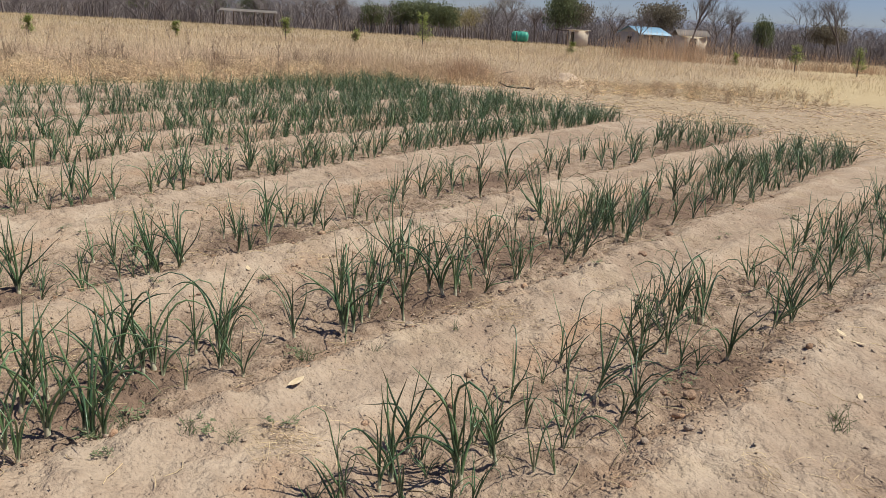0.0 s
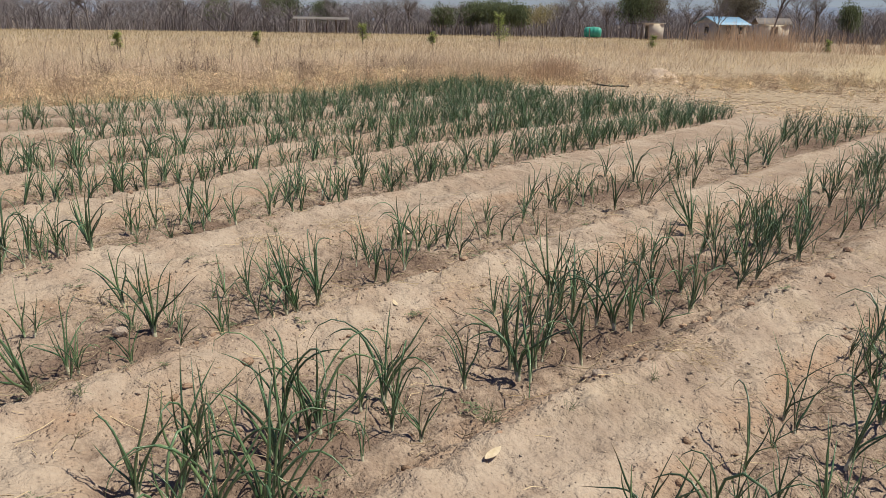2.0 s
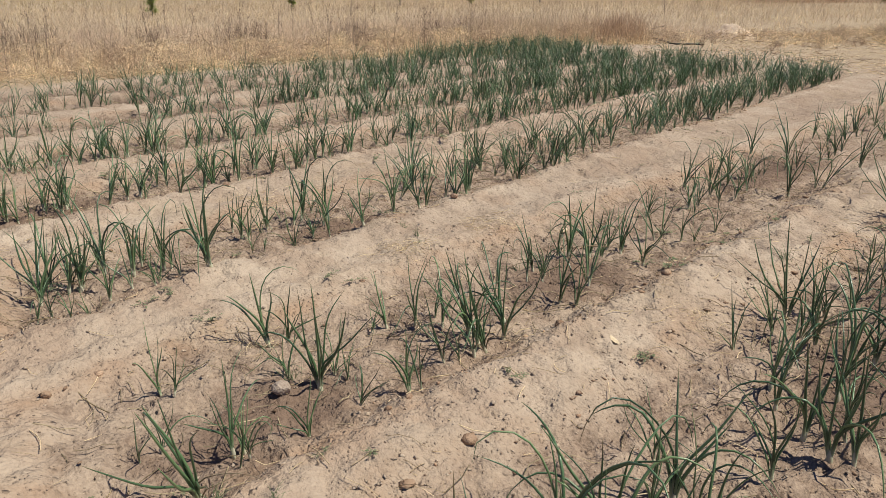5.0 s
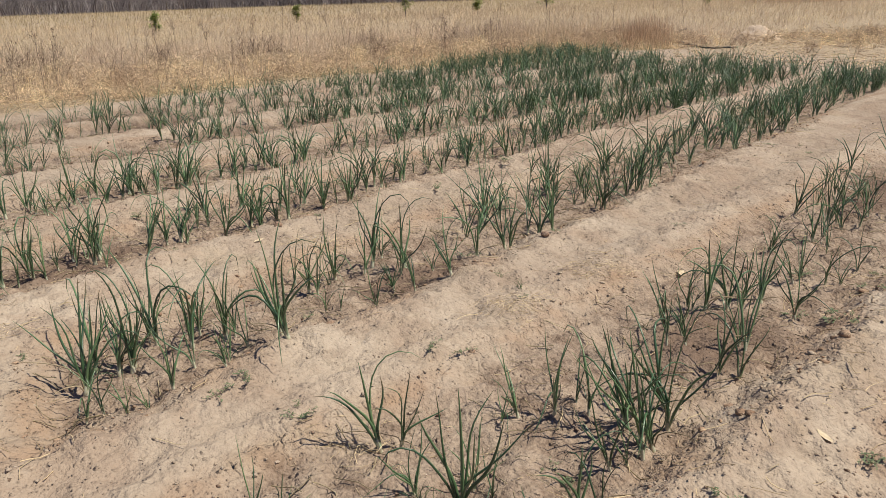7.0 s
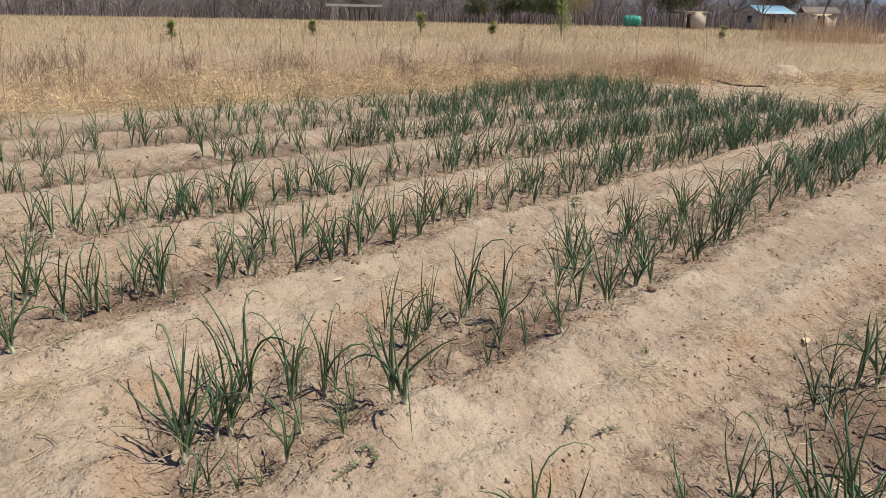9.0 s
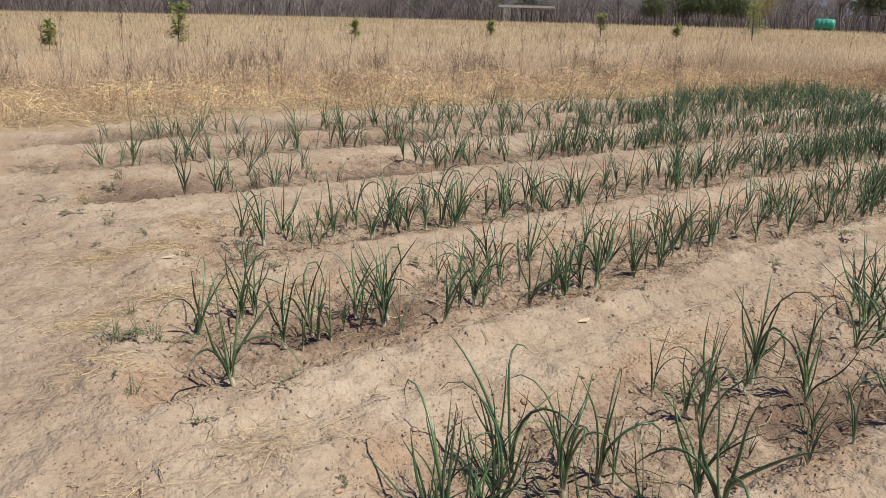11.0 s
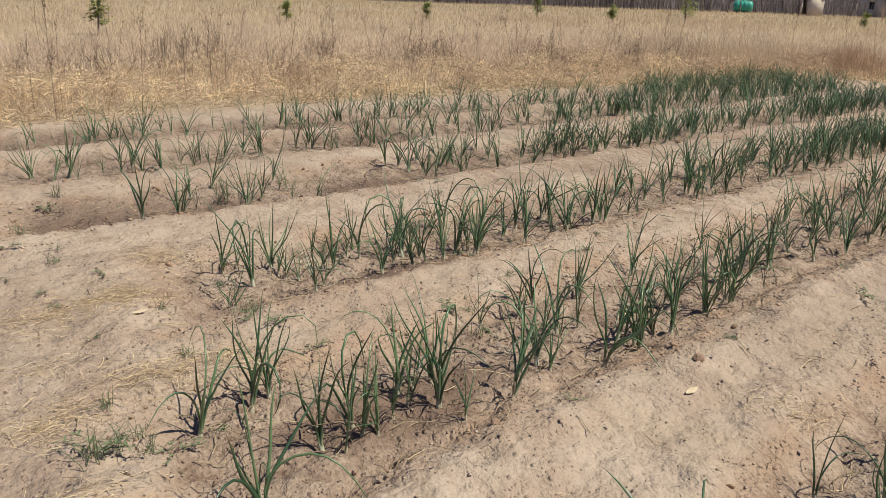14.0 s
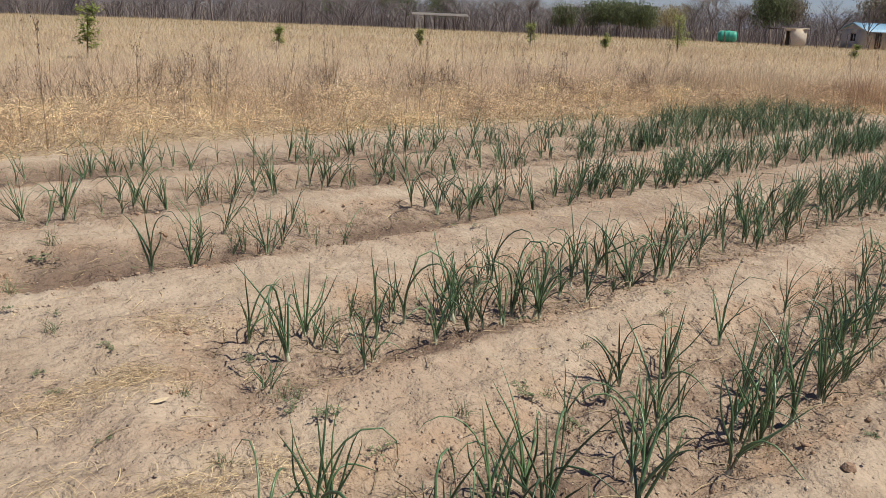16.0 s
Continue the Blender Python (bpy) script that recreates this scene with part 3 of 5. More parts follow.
PLANTED = {
    0: [(1.19, 2.17, 0.29), (1.43, 2.20, 0.39), (1.59, 2.25, 0.20), (1.69, 2.14, 0.44), (1.88, 2.28, 0.28), (1.82, 2.07, 0.29), (2.25, 2.49, 0.25), (2.13, 2.25, 0.19), (1.57, 1.91, 0.20), (2.51, 2.56, 0.21), (2.71, 2.60, 0.36), (1.99, 1.92, 0.24), (2.60, 2.30, 0.36), (2.47, 2.04, 0.28), (3.29, 2.73, 0.36), (3.04, 2.43, 0.37), (3.36, 2.51, 0.42), (3.78, 2.77, 0.25), (3.96, 2.73, 0.44), (2.65, 2.09, 0.22), (3.60, 2.30, 0.38), (4.72, 2.89, 0.28), (5.25, 3.06, 0.26), (4.43, 2.44, 0.40), (5.17, 2.81, 0.33), (5.24, 2.65, 0.44), (6.22, 3.10, 0.46), (4.60, 2.59, 0.30), (6.11, 2.82, 0.40), (5.82, 2.80, 0.26), (5.67, 3.02, 0.31)],
    1: [(0.32, 2.97, 0.25), (0.45, 3.42, 0.35), (0.55, 3.36, 0.40), (0.57, 3.07, 0.45), (0.84, 3.59, 0.39), (0.91, 3.49, 0.36), (1.02, 3.23, 0.22), (1.20, 3.63, 0.32), (1.32, 3.65, 0.45), (1.23, 3.39, 0.23), (1.30, 3.28, 0.25), (0.97, 3.53, 0.39), (1.70, 3.58, 0.33), (1.99, 3.57, 0.54), (2.19, 3.99, 0.32), (2.45, 4.10, 0.30), (2.77, 4.21, 0.42), (2.80, 3.94, 0.37), (2.85, 3.73, 0.52), (3.13, 3.78, 0.27), (3.64, 4.10, 0.37), (3.93, 4.63, 0.32), (3.96, 4.27, 0.31), (4.21, 4.33, 0.40), (4.36, 4.27, 0.27), (4.95, 4.59, 0.35), (4.97, 4.38, 0.39), (5.46, 4.60, 0.26), (5.20, 4.70, 0.41), (5.99, 4.86, 0.33)],
    2: [(0.01, 4.44, 0.46), (0.17, 4.62, 0.31), (0.21, 4.55, 0.19), (0.45, 4.61, 0.23), (0.63, 4.97, 0.45), (0.55, 5.14, 0.23), (0.71, 4.74, 0.19), (0.93, 4.74, 0.25), (1.24, 5.28, 0.32), (1.17, 4.88, 0.29), (1.35, 5.21, 0.25), (1.42, 4.93, 0.41), (1.57, 5.01, 0.42), (1.42, 5.07, 0.37), (2.22, 5.68, 0.30), (2.10, 5.13, 0.37), (2.61, 5.65, 0.40), (2.49, 5.80, 0.24), (2.85, 5.64, 0.37), (2.83, 5.42, 0.31), (3.56, 6.17, 0.27), (3.93, 6.14, 0.32), (3.71, 5.68, 0.26), (4.34, 6.22, 0.36), (4.44, 6.16, 0.27), (4.97, 6.46, 0.26), (4.85, 6.01, 0.39), (5.69, 6.59, 0.39), (6.10, 6.66, 0.34)],
    3: [(-0.32, 6.47, 0.49), (-0.17, 6.59, 0.34), (-0.28, 6.24, 0.24), (-0.11, 6.61, 0.44), (0.04, 6.83, 0.42), (-0.01, 6.20, 0.27), (0.13, 6.45, 0.24), (0.26, 6.90, 0.32), (0.25, 6.30, 0.21), (0.36, 6.79, 0.36), (0.41, 6.58, 0.23), (0.53, 6.33, 0.46), (0.55, 6.48, 0.52), (-0.20, 6.18, 0.19), (1.12, 7.22, 0.34), (0.89, 6.79, 0.13), (1.10, 6.60, 0.26), (1.38, 7.26, 0.41), (1.50, 7.06, 0.37), (1.29, 6.79, 0.19), (1.35, 6.65, 0.22), (1.63, 6.96, 0.21), (1.61, 6.71, 0.31), (2.18, 7.48, 0.35), (2.00, 7.06, 0.29), (2.20, 7.05, 0.36), (2.87, 8.02, 0.31), (2.60, 7.25, 0.40), (2.68, 7.19, 0.36), (3.44, 8.50, 0.20), (3.34, 7.47, 0.38)],
    4: [(-0.83, 7.87, 0.45), (-0.96, 8.45, 0.35), (-0.57, 8.17, 0.37), (-0.75, 8.57, 0.40), (-0.42, 8.29, 0.38), (-0.34, 8.22, 0.30), (-0.16, 8.49, 0.31), (0.01, 8.54, 0.38), (-0.00, 8.17, 0.23), (-0.05, 8.32, 0.57), (0.26, 8.27, 0.40), (0.45, 8.98, 0.23), (0.53, 8.55, 0.34), (0.70, 8.79, 0.23), (0.80, 8.41, 0.42), (0.93, 8.84, 0.23), (1.06, 8.68, 0.41), (1.10, 8.55, 0.47), (1.32, 8.60, 0.41), (1.53, 8.93, 0.24), (1.66, 8.76, 0.39), (1.81, 8.85, 0.36), (1.97, 8.94, 0.33), (2.28, 9.16, 0.34), (2.34, 9.14, 0.38), (2.57, 9.24, 0.31), (2.85, 9.52, 0.28), (2.98, 9.48, 0.28), (3.02, 9.29, 0.36), (3.58, 9.71, 0.39)],
    5: [(-0.61, 10.27, 0.41), (-0.49, 9.93, 0.44), (-0.33, 10.21, 0.34), (-0.64, 9.63, 0.24), (-0.21, 10.02, 0.21), (-0.21, 9.63, 0.27), (-0.07, 10.29, 0.23), (0.02, 10.10, 0.43), (0.21, 10.21, 0.35), (0.23, 10.38, 0.33), (0.24, 9.86, 0.30), (0.46, 10.12, 0.51), (0.47, 9.95, 0.28), (0.67, 9.97, 0.41), (0.91, 10.02, 0.47), (0.98, 10.67, 0.33), (0.85, 10.18, 0.37), (1.28, 10.35, 0.33), (1.39, 10.21, 0.36), (1.47, 10.52, 0.34), (1.77, 10.55, 0.42), (1.87, 10.79, 0.28), (1.77, 10.31, 0.37), (2.01, 10.36, 0.38), (2.42, 10.62, 0.29), (2.57, 10.58, 0.37), (2.95, 10.76, 0.39), (3.33, 10.81, 0.44), (3.37, 10.96, 0.36)],
    6: [(-0.98, 11.27, 0.35), (-0.73, 11.43, 0.42), (-0.21, 11.53, 0.35), (-0.36, 11.71, 0.32), (-0.41, 11.87, 0.24), (-0.08, 11.78, 0.37), (-0.27, 11.69, 0.28), (0.17, 12.02, 0.30), (0.14, 11.71, 0.21), (0.34, 11.74, 0.27), (1.51, 12.40, 0.34), (1.48, 12.02, 0.37), (1.89, 12.53, 0.35), (1.91, 12.30, 0.39), (2.41, 12.63, 0.37), (3.08, 12.71, 0.39), (3.04, 12.47, 0.37)],
    7: [(-1.75, 13.05, 0.39), (-1.59, 12.84, 0.34), (-1.39, 12.87, 0.33), (-1.05, 13.06, 0.32), (-0.96, 13.14, 0.30), (-1.19, 13.10, 0.23), (-0.53, 13.34, 0.34), (-0.35, 13.30, 0.34), (-0.17, 13.26, 0.34), (-0.41, 13.54, 0.30), (0.20, 13.17, 0.30), (0.70, 13.53, 0.32), (0.96, 13.47, 0.32), (1.30, 13.66, 0.33), (1.41, 13.64, 0.34), (1.68, 13.87, 0.35)],
    8: [(-1.77, 14.35, 0.31), (-1.28, 14.79, 0.28), (-0.98, 14.73, 0.22)],
}


# what the rest of each bed carries: bed, first x, last x, plants a metre
SOWN = [
    (0, 5.5, 12.3, 21), (1, 4.6, 8.2, 21), (1, 8.2, 12.0, 38), (2, 6.2, 9.0, 8), (2, 9.0, 13.0, 19), (3, 3.3, 6.0, 26), (3, 6.0, 11.8, 38), (3, 2.0, 3.4, 9), (1, 2.6, 4.6, 6), (2, 3.6, 6.2, 6), (0, 3.4, 5.5, 4),
    (4, 3.4, 6.0, 29), (4, 6.0, 11.7, 38), (4, 1.4, 3.4, 12), (5, 3.2, 5.0, 28), (5, 5.0, 11.5, 40), (6, 3.0, 11.4, 37), (6, 1.2, 3.0, 13), (7, 1.7, 4.5, 15), (7, 4.5, 11.5, 36), (7, -1.6, 1.7, 9),
    (8, -1.6, 4.0, 11), (8, 4.0, 7.5, 12), (8, 7.5, 11.6, 31), (5, 0.3, 3.0, 9), (6, -0.8, 0.4, 6),
]
spots = [(x, y, h) for row in PLANTED.values() for x, y, h in row]
for b, xa, xb, n in ((0, 1.2, 5.5, 9), (1, 0.5, 5.5, 12), (2, -0.2, 6.0, 14), (3, -0.3, 3.2, 9), (4, -0.9, 3.0, 6)):
    for k in range(n):
        x = rng.uniform(xa, xb)
        spots.append((x, BEDS[b][2] + BEDS[b][3] * x + rng.uniform(-0.8, 0.8) * BEDS[b][4], rng.uniform(0.2, 0.36)))
spots += [(0.45, 3.15, 0.44), (0.70, 3.25, 0.42), (0.30, 3.12, 0.40), (0.40, 3.42, 0.42), (0.25, 3.45, 0.40), (0.62, 2.97, 0.34), (0.76, 3.45, 0.40), (1.60, 2.35, 0.36), (2.05, 3.72, 0.44), (2.35, 3.80, 0.42), (2.62, 3.95, 0.40), (3.35, 4.05, 0.42)]
sown = []
for b, xa, xb, per in SOWN:
    x0, x1, c, s, hw = BEDS[b]
    count = int((xb - xa) * per * 0.88)
    for k in range(count):
        x = rng.uniform(xa, xb)
        lane = (rng.integers(0, 4) - 1.5) / 1.5 * (hw - 0.10) + rng.normal(0, 0.05)
        sown.append((x, c + s * x + lane, float(np.clip(rng.normal(0.385, 0.07), 0.2, 0.54))))
for x, y, h in list(spots):
    if rng.random() < 0.62 and len(spots) < 430:
        a = rng.uniform(0, 6.28)
        spots.append((x + 0.085 * math.cos(a), y + 0.085 * math.sin(a), h * rng.uniform(0.6, 0.95)))
# the nearest plants are things of their own, the rest is joined
spots.sort(key=lambda p: math.hypot(p[0] + 0.5, 0.8 * (p[1] - 4.5)))
spots, rest = spots[:335], spots[335:] + sown
spots = [(x, y, h, ground_z(x, y)) for x, y, h in spots]


def choose(h):
    while True:
        k = int(rng.integers(0, len(TEMPLATES)))
        kind = TEMPLATES[k][5]
        if (kind == "full" and h < 0.3) or (kind == "thin" and h > 0.36) or (kind != "full" and h > 0.43):
            continue
        return k


for x, y, h, z in spots:
    k = choose(h)
    scale = min(1.2 * h / TEMPLATES[k][4], 1.4)
    wide = 0.85 * scale + 0.15
    copy_thing(TEMPLATES[k][0], Matrix.Translation((x, y, z)) @ Euler((rng.normal(0, 0.10), rng.normal(0, 0.10), rng.uniform(0, 6.28))).to_matrix().to_4x4() @ Matrix.Diagonal((wide, wide, scale, 1)))
vs, qs, al, base = [], [], [], 0
zs = terrain(np.array([p[0] for p in rest]), np.array([p[1] for p in rest]))[0]
for (x, y, h), z in zip(rest, zs):
    k = choose(h)
    _, v, q, a, top, _ = TEMPLATES[k]
    w = rng.uniform(0, 6.28)
    c, s, sc = math.cos(w), math.sin(w), h / top
    lean = rng.normal(0, 0.16, 2)
    vs.append(np.stack([(v[:, 0] * c - v[:, 1] * s) * sc + x + lean[0] * v[:, 2] * sc, (v[:, 0] * s + v[:, 1] * c) * sc + y + lean[1] * v[:, 2] * sc, v[:, 2] * sc + z], -1))
    qs.append(q + base)
    al.append(a)
    base += len(v)
tagged(new("onion_rows", fast_mesh("onion_rows", np.concatenate(vs), [np.concatenate(qs)], LEAF_MANY, True, {"along": np.concatenate(al)})),
       "dense green onion plants growing in the farther beds", "onion plants", kind="stuff")
for root, *_ in TEMPLATES:
    for o in (*root.children_recursive, root):
        bpy.data.objects.remove(o)


# ---- dry grass ----
def blades(n, place, height, width, lean, mat, name, label, category="dry grass", seg=3, tuft=1, loose=0.1):
    """Joined grass blades, each a tapering arched ribbon; tuft: how many spring from one root."""
    x, y = place(n // tuft)
    clear = (np.hypot(x - 17.6, y - 17.9) > 0.95) & (np.hypot(x - 17.0, y - 17.1) > 0.75) & (np.hypot(x - 15.0, y - 18.0) > 0.5) & (np.hypot(x - 14.2, y - 17.0) > 0.5) & (np.hypot(x - 15.7, y - 19.0) > 0.45)
    x, y = x[clear], y[clear]
    n = len(x) * tuft
    size = np.repeat(rng.uniform(0.65, 1.25, len(x)), tuft)
    x, y = np.repeat(x, tuft), np.repeat(y, tuft)
    az = rng.uniform(0, 2 * np.pi, n)
    if tuft > 1:
        off = loose * np.abs(rng.normal(0, 1, n))
        x, y = x + off * np.cos(az), y + off * np.sin(az)
        az = az + rng.normal(0, 0.6, n)
    z = terrain(x, y)[0] - 0.02
    hh = rng.uniform(height[0], height[1], n) * (1 + 0.25 * fbm(x, y, 0.5, 2)) * size
    ww = rng.uniform(width[0], width[1], n)
    ln = rng.uniform(0.15, 1.45, n) if lean > 1 else np.clip(np.abs(rng.normal(0, lean, n)), 0, 1.25)
    face = rng.uniform(0, np.pi, n)
    k = np.arange(seg + 1) / seg
    ang = ln[:, None] * (0.35 + 1.0 * k[None, :-1] + 0.5 / seg)
    step = hh[:, None] / seg
    zero = np.zeros((n, 1))
    out = np.concatenate([zero, np.cumsum(np.sin(ang) * step, 1)], 1)
    up = np.concatenate([zero, np.cumsum(np.cos(ang) * step, 1)], 1)
    cx, cy, cz = x[:, None] + out * np.cos(az)[:, None], y[:, None] + out * np.sin(az)[:, None], z[:, None] + np.maximum(up, 0.0)
    half = 0.5 * ww[:, None] * (1 - 0.75 * k)[None]
    dx, dy = half * np.cos(face)[:, None], half * np.sin(face)[:, None]
    left, right = np.stack([cx - dx, cy - dy, cz], -1), np.stack([cx + dx, cy + dy, cz + half * 0.8], -1)
    v = np.stack([left, right], 2).reshape(n, -1, 3)
    per = 2 * (seg + 1)
    b = (np.arange(n) * per)[:, None]
    quads = [b + np.array([[2 * i, 2 * i + 1, 2 * i + 3, 2 * i + 2]]) for i in range(seg)]
    me = fast_mesh(name, v.reshape(-1, 3), [np.concatenate(quads)], mat, True)
    return tagged(new(name, me), label, category, kind="stuff")


def belt(x0, x1, near, far, power=1.0, patchy=0.0):
    def place(n):
        x = rng.uniform(x0, x1, n)
        y = grass_edge(x) + near + (far - near) * rng.random(n) ** power
        if patchy:
            keep = fbm(x, y, 0.55, 3) * patchy + rng.random(n) > patchy * 0.4
            x, y = x[keep], y[keep]
        return x, y
    return place


def wedge(r0, r1, a0, a1, power=1.0):
    def place(n):
        r = r0 + (r1 - r0) * rng.random(n) ** power
        a = np.radians(rng.uniform(a0, a1, n))
        return r * np.sin(a), 2 + r * np.cos(a)
    return place


def meadow(x, y):
    return y > grass_edge(x) + 0.5


def tangle(n, place, height, length, width, mat, name, label, category="dry grass", lift=0.25, curve=0.35):
    """Joined matted strands that lie every way over one another in mounds; height: low and high mounds."""
    x, y = place(n)
    n = len(x)
    z0 = terrain(x, y)[0]
    top = height[0] + (height[1] - height[0]) * np.clip(0.45 + 2.0 * fbm(x, y, 1.1, 2), 0, 1)
    p = np.stack([x, y, z0 + top * (0.15 + 0.85 * np.sqrt(rng.random(n)))], -1)
    az, rise = rng.uniform(0, 2 * np.pi, n), rng.normal(lift, 0.1 + 1.4 * lift, n)
    L, turn, fall = rng.uniform(length[0], length[1], n) / 4, rng.normal(0, curve, n), rng.uniform(0.1, 0.55, n)
    w = rng.uniform(width[0], width[1], n)
    face = rng.uniform(0, np.pi, n)
    rows = []
    for k in range(5):
        off = np.stack([-np.sin(az) * np.cos(face), np.cos(az) * np.cos(face), np.sin(face)], -1) * (0.5 * w * (1 - 0.16 * k))[:, None]
        rows += [p - off, p + off]
        p = p + L[:, None] * np.stack([np.cos(az) * np.cos(rise), np.sin(az) * np.cos(rise), np.sin(rise)], -1)
        p[:, 2] = np.maximum(p[:, 2], z0 + 0.006)
        az, rise = az + turn, np.clip(rise - fall, -1.3, 1.3)
    v = np.stack(rows, 1)
    b = (np.arange(n) * 10)[:, None]
    quads = [b + np.array([[2 * i, 2 * i + 1, 2 * i + 3, 2 * i + 2]]) for i in range(4)]
    return tagged(new(name, fast_mesh(name, v.reshape(-1, 3), [np.concatenate(quads)], mat, True)), label, category, kind="stuff")


tangle(44000, belt(-8, 15, 0.0, 4.2, 1.3, 0.4), (0.02, 0.42), (0.12, 0.40), (0.0035, 0.008), GRASS_PINK, "tangled_grass", "tangled pinkish-brown dry grass matted along the edge of the beds")
tangle(9000, belt(-8, 14, -0.45, 0.55, 1.0, 0.6), (0.0, 0.10), (0.10, 0.34), (0.004, 0.008), STRAW, "fallen_hay", "yellow flattened dry hay at the foot of the grass")
blades(40000, belt(-9, 16, 0.25, 4.6, 1.0, 0.5), (0.20, 0.50), (0.003, 0.007), 1.15, GRASS_PINK, "upright_grass", "wispy pinkish-brown dry grass standing out of the tangle", tuft=10, loose=0.20)
blades(60000, belt(-11, 19, 2.2, 11, 0.9, 0.3), (0.24, 0.54), (0.004, 0.009), 1.15, GRASS_MAUVE, "tall_grass", "tall mauve-tinged dry grass behind the beds", tuft=8, loose=0.28)
blades(76000, belt(-22, 40, 6, 36, 0.9), (0.24, 0.52), (0.007, 0.016), 1.1, GRASS, "field_grass", "straw-coloured dry grass covering the open field", tuft=4, loose=0.35, seg=2)
blades(56000, wedge(42, 158, -20, 52, 0.7), (0.16, 0.46), (0.018, 0.04), 0.9, GRASS_GOLD, "distant_grass", "golden dry grass reaching to the edge of the woods", seg=2)


def right_field(n):
    x, y = rng.uniform(15, 75, n), rng.uniform(-5, 45, n)
    keep = (y < grass_edge(x) + 2 + 0.35 * (x - 20)) & (fbm(x, y, 0.3, 3) + rng.normal(0, 0.15, n) > 0.45 - 0.035 * (x - 15)) & (np.abs(y - 9.5 - 0.16 * (x - 20) - 1.2 * np.sin(x * 0.11)) > 1.0)
    return x[keep], y[keep]


blades(80000, right_field, (0.08, 0.20), (0.008, 0.018), 1.1, GRASS_GOLD, "short_grass", "short golden dry grass beside the worn track", seg=2)


def cluster(cx, cy, rx, ry):
    def place(n):
        return cx + rng.normal(0, rx, n), cy + rng.normal(0, ry, n)
    return place


blades(5200, cluster(12.6, 20.4, 1.5, 0.9), (0.40, 0.85), (0.004, 0.009), 0.5, GRASS, "plume_grass", "pale feathery dry grass leaning over by the hose", tuft=12, loose=0.15)
blades(3000, cluster(14.5, 18.9, 0.40, 0.5), (0.35, 0.75), (0.006, 0.012), 0.45, RUSSET, "russet_tuft", "russet-brown clump of tall dry grass")
blades(1500, cluster(46.0, 37.0, 3.0, 1.3), (0.6, 2.1), (0.014, 0.028), 0.35, RUSSET, "tall_reed_grass", "tall brown reed grass along the fence line", seg=2)
blades(1300, cluster(57, 30, 7.0, 1.3), (0.4, 1.1), (0.015, 0.03), 0.35, RUSSET, "tall_reed_grass", "tall brown reed grass along the fence line", seg=2)


# ---- loose soil, stones, straw ----
ICO_V = np.array([(1, 0, 0), (-1, 0, 0), (0, 1, 0), (0, -1, 0), (0, 0, 1), (0, 0, -1)], float)
ICO_F = np.array([(0, 2, 4), (2, 1, 4), (1, 3, 4), (3, 0, 4), (2, 0, 5), (1, 2, 5), (3, 1, 5), (0, 3, 5)])


def crumbs(n, size, place, mat, name, label, shape=None):
    """Joined angular crumbs half sunk in the soil."""
    x, y = place(n)
    n = len(x)
    z = terrain(x, y)[0]
    s = size[0] * (size[1] / size[0]) ** (rng.random(n) ** 2.6)
    base, faces = shape or (ICO_V, ICO_F)
    v = base[None] * (1 + rng.normal(0, 0.34 if shape is None else 0.16, (n, len(base), 1))) * s[:, None, None] * rng.uniform(0.5, 1.6, (n, 1, 3))
    a = rng.uniform(0, 2 * np.pi, n)
    c, q = np.cos(a)[:, None], np.sin(a)[:, None]
    v = np.stack([v[..., 0] * c - v[..., 1] * q + x[:, None], v[..., 0] * q + v[..., 1] * c + y[:, None], v[..., 2] * 0.6 + (z + 0.12 * s)[:, None]], -1)
    f = (np.arange(n) * len(base))[:, None, None] + faces[None]
    tagged(new(name, fast_mesh(name, v.reshape(-1, 3), [f.reshape(-1, 3)], mat)), label, "soil crumbs", kind="stuff")


def over_beds(x0, x1, y0, y1, want):
    """Spots where the soil is broken: bed rims, ridge flanks and beds more than the paths."""
    def place(n):
        x, y = rng.uniform(x0, x1, n * 3), rng.uniform(y0, y1, n * 3)
        _, bed, rim, _, _ = terrain(x, y)
        keep = rng.random(n * 3) < np.clip(want[0] + want[1] * bed + want[2] * rim, 0, 1) * (0.45 + 0.9 * (fbm(x, y, 0.9, 3) > -0.1))
        return x[keep][:n], y[keep][:n]
    return place


crumbs(26000, (0.0025, 0.010), over_beds(-2.6, 6.5, 1.2, 11.5, (0.30, -0.1, 0.8)), CLOD, "soil_crumbs", "crumbled pale brown soil scattered over the ridges")
crumbs(6000, (0.004, 0.011), over_beds(-3.5, 13, 1.5, 16, (0.25, 0.0, 0.6)), CLOD, "soil_crumbs", "crumbled pale brown soil scattered over the ridges")
crumbs(3500, (0.004, 0.012), over_beds(-2, 7, 1.2, 12, (0.0, 0.6, 0.9)), CLOD_DARK, "damp_crumbs", "dark damp soil crumbs lying in the beds")
bm = bmesh.new()
bmesh.ops.create_icosphere(bm, subdivisions=1, radius=1.0)
bm.verts.ensure_lookup_table()
LUMP = (np.array([v.co for v in bm.verts]), np.array([[v.index for v in f.verts] for f in bm.faces]))
bm.free()
crumbs(2600, (0.007, 0.026), over_beds(-2, 8, 1.2, 13, (-0.25, 0.12, 0.9)), CLOD_RUST, "rusty_clods", "rust-brown broken clods along the bed edges", LUMP)
crumbs(900, (0.005, 0.015), over_beds(-2.5, 7, 1.2, 12, (0.10, 0.1, 0.4)), CLOD, "pale_clods", "small pale clods broken off the ridges", LUMP)


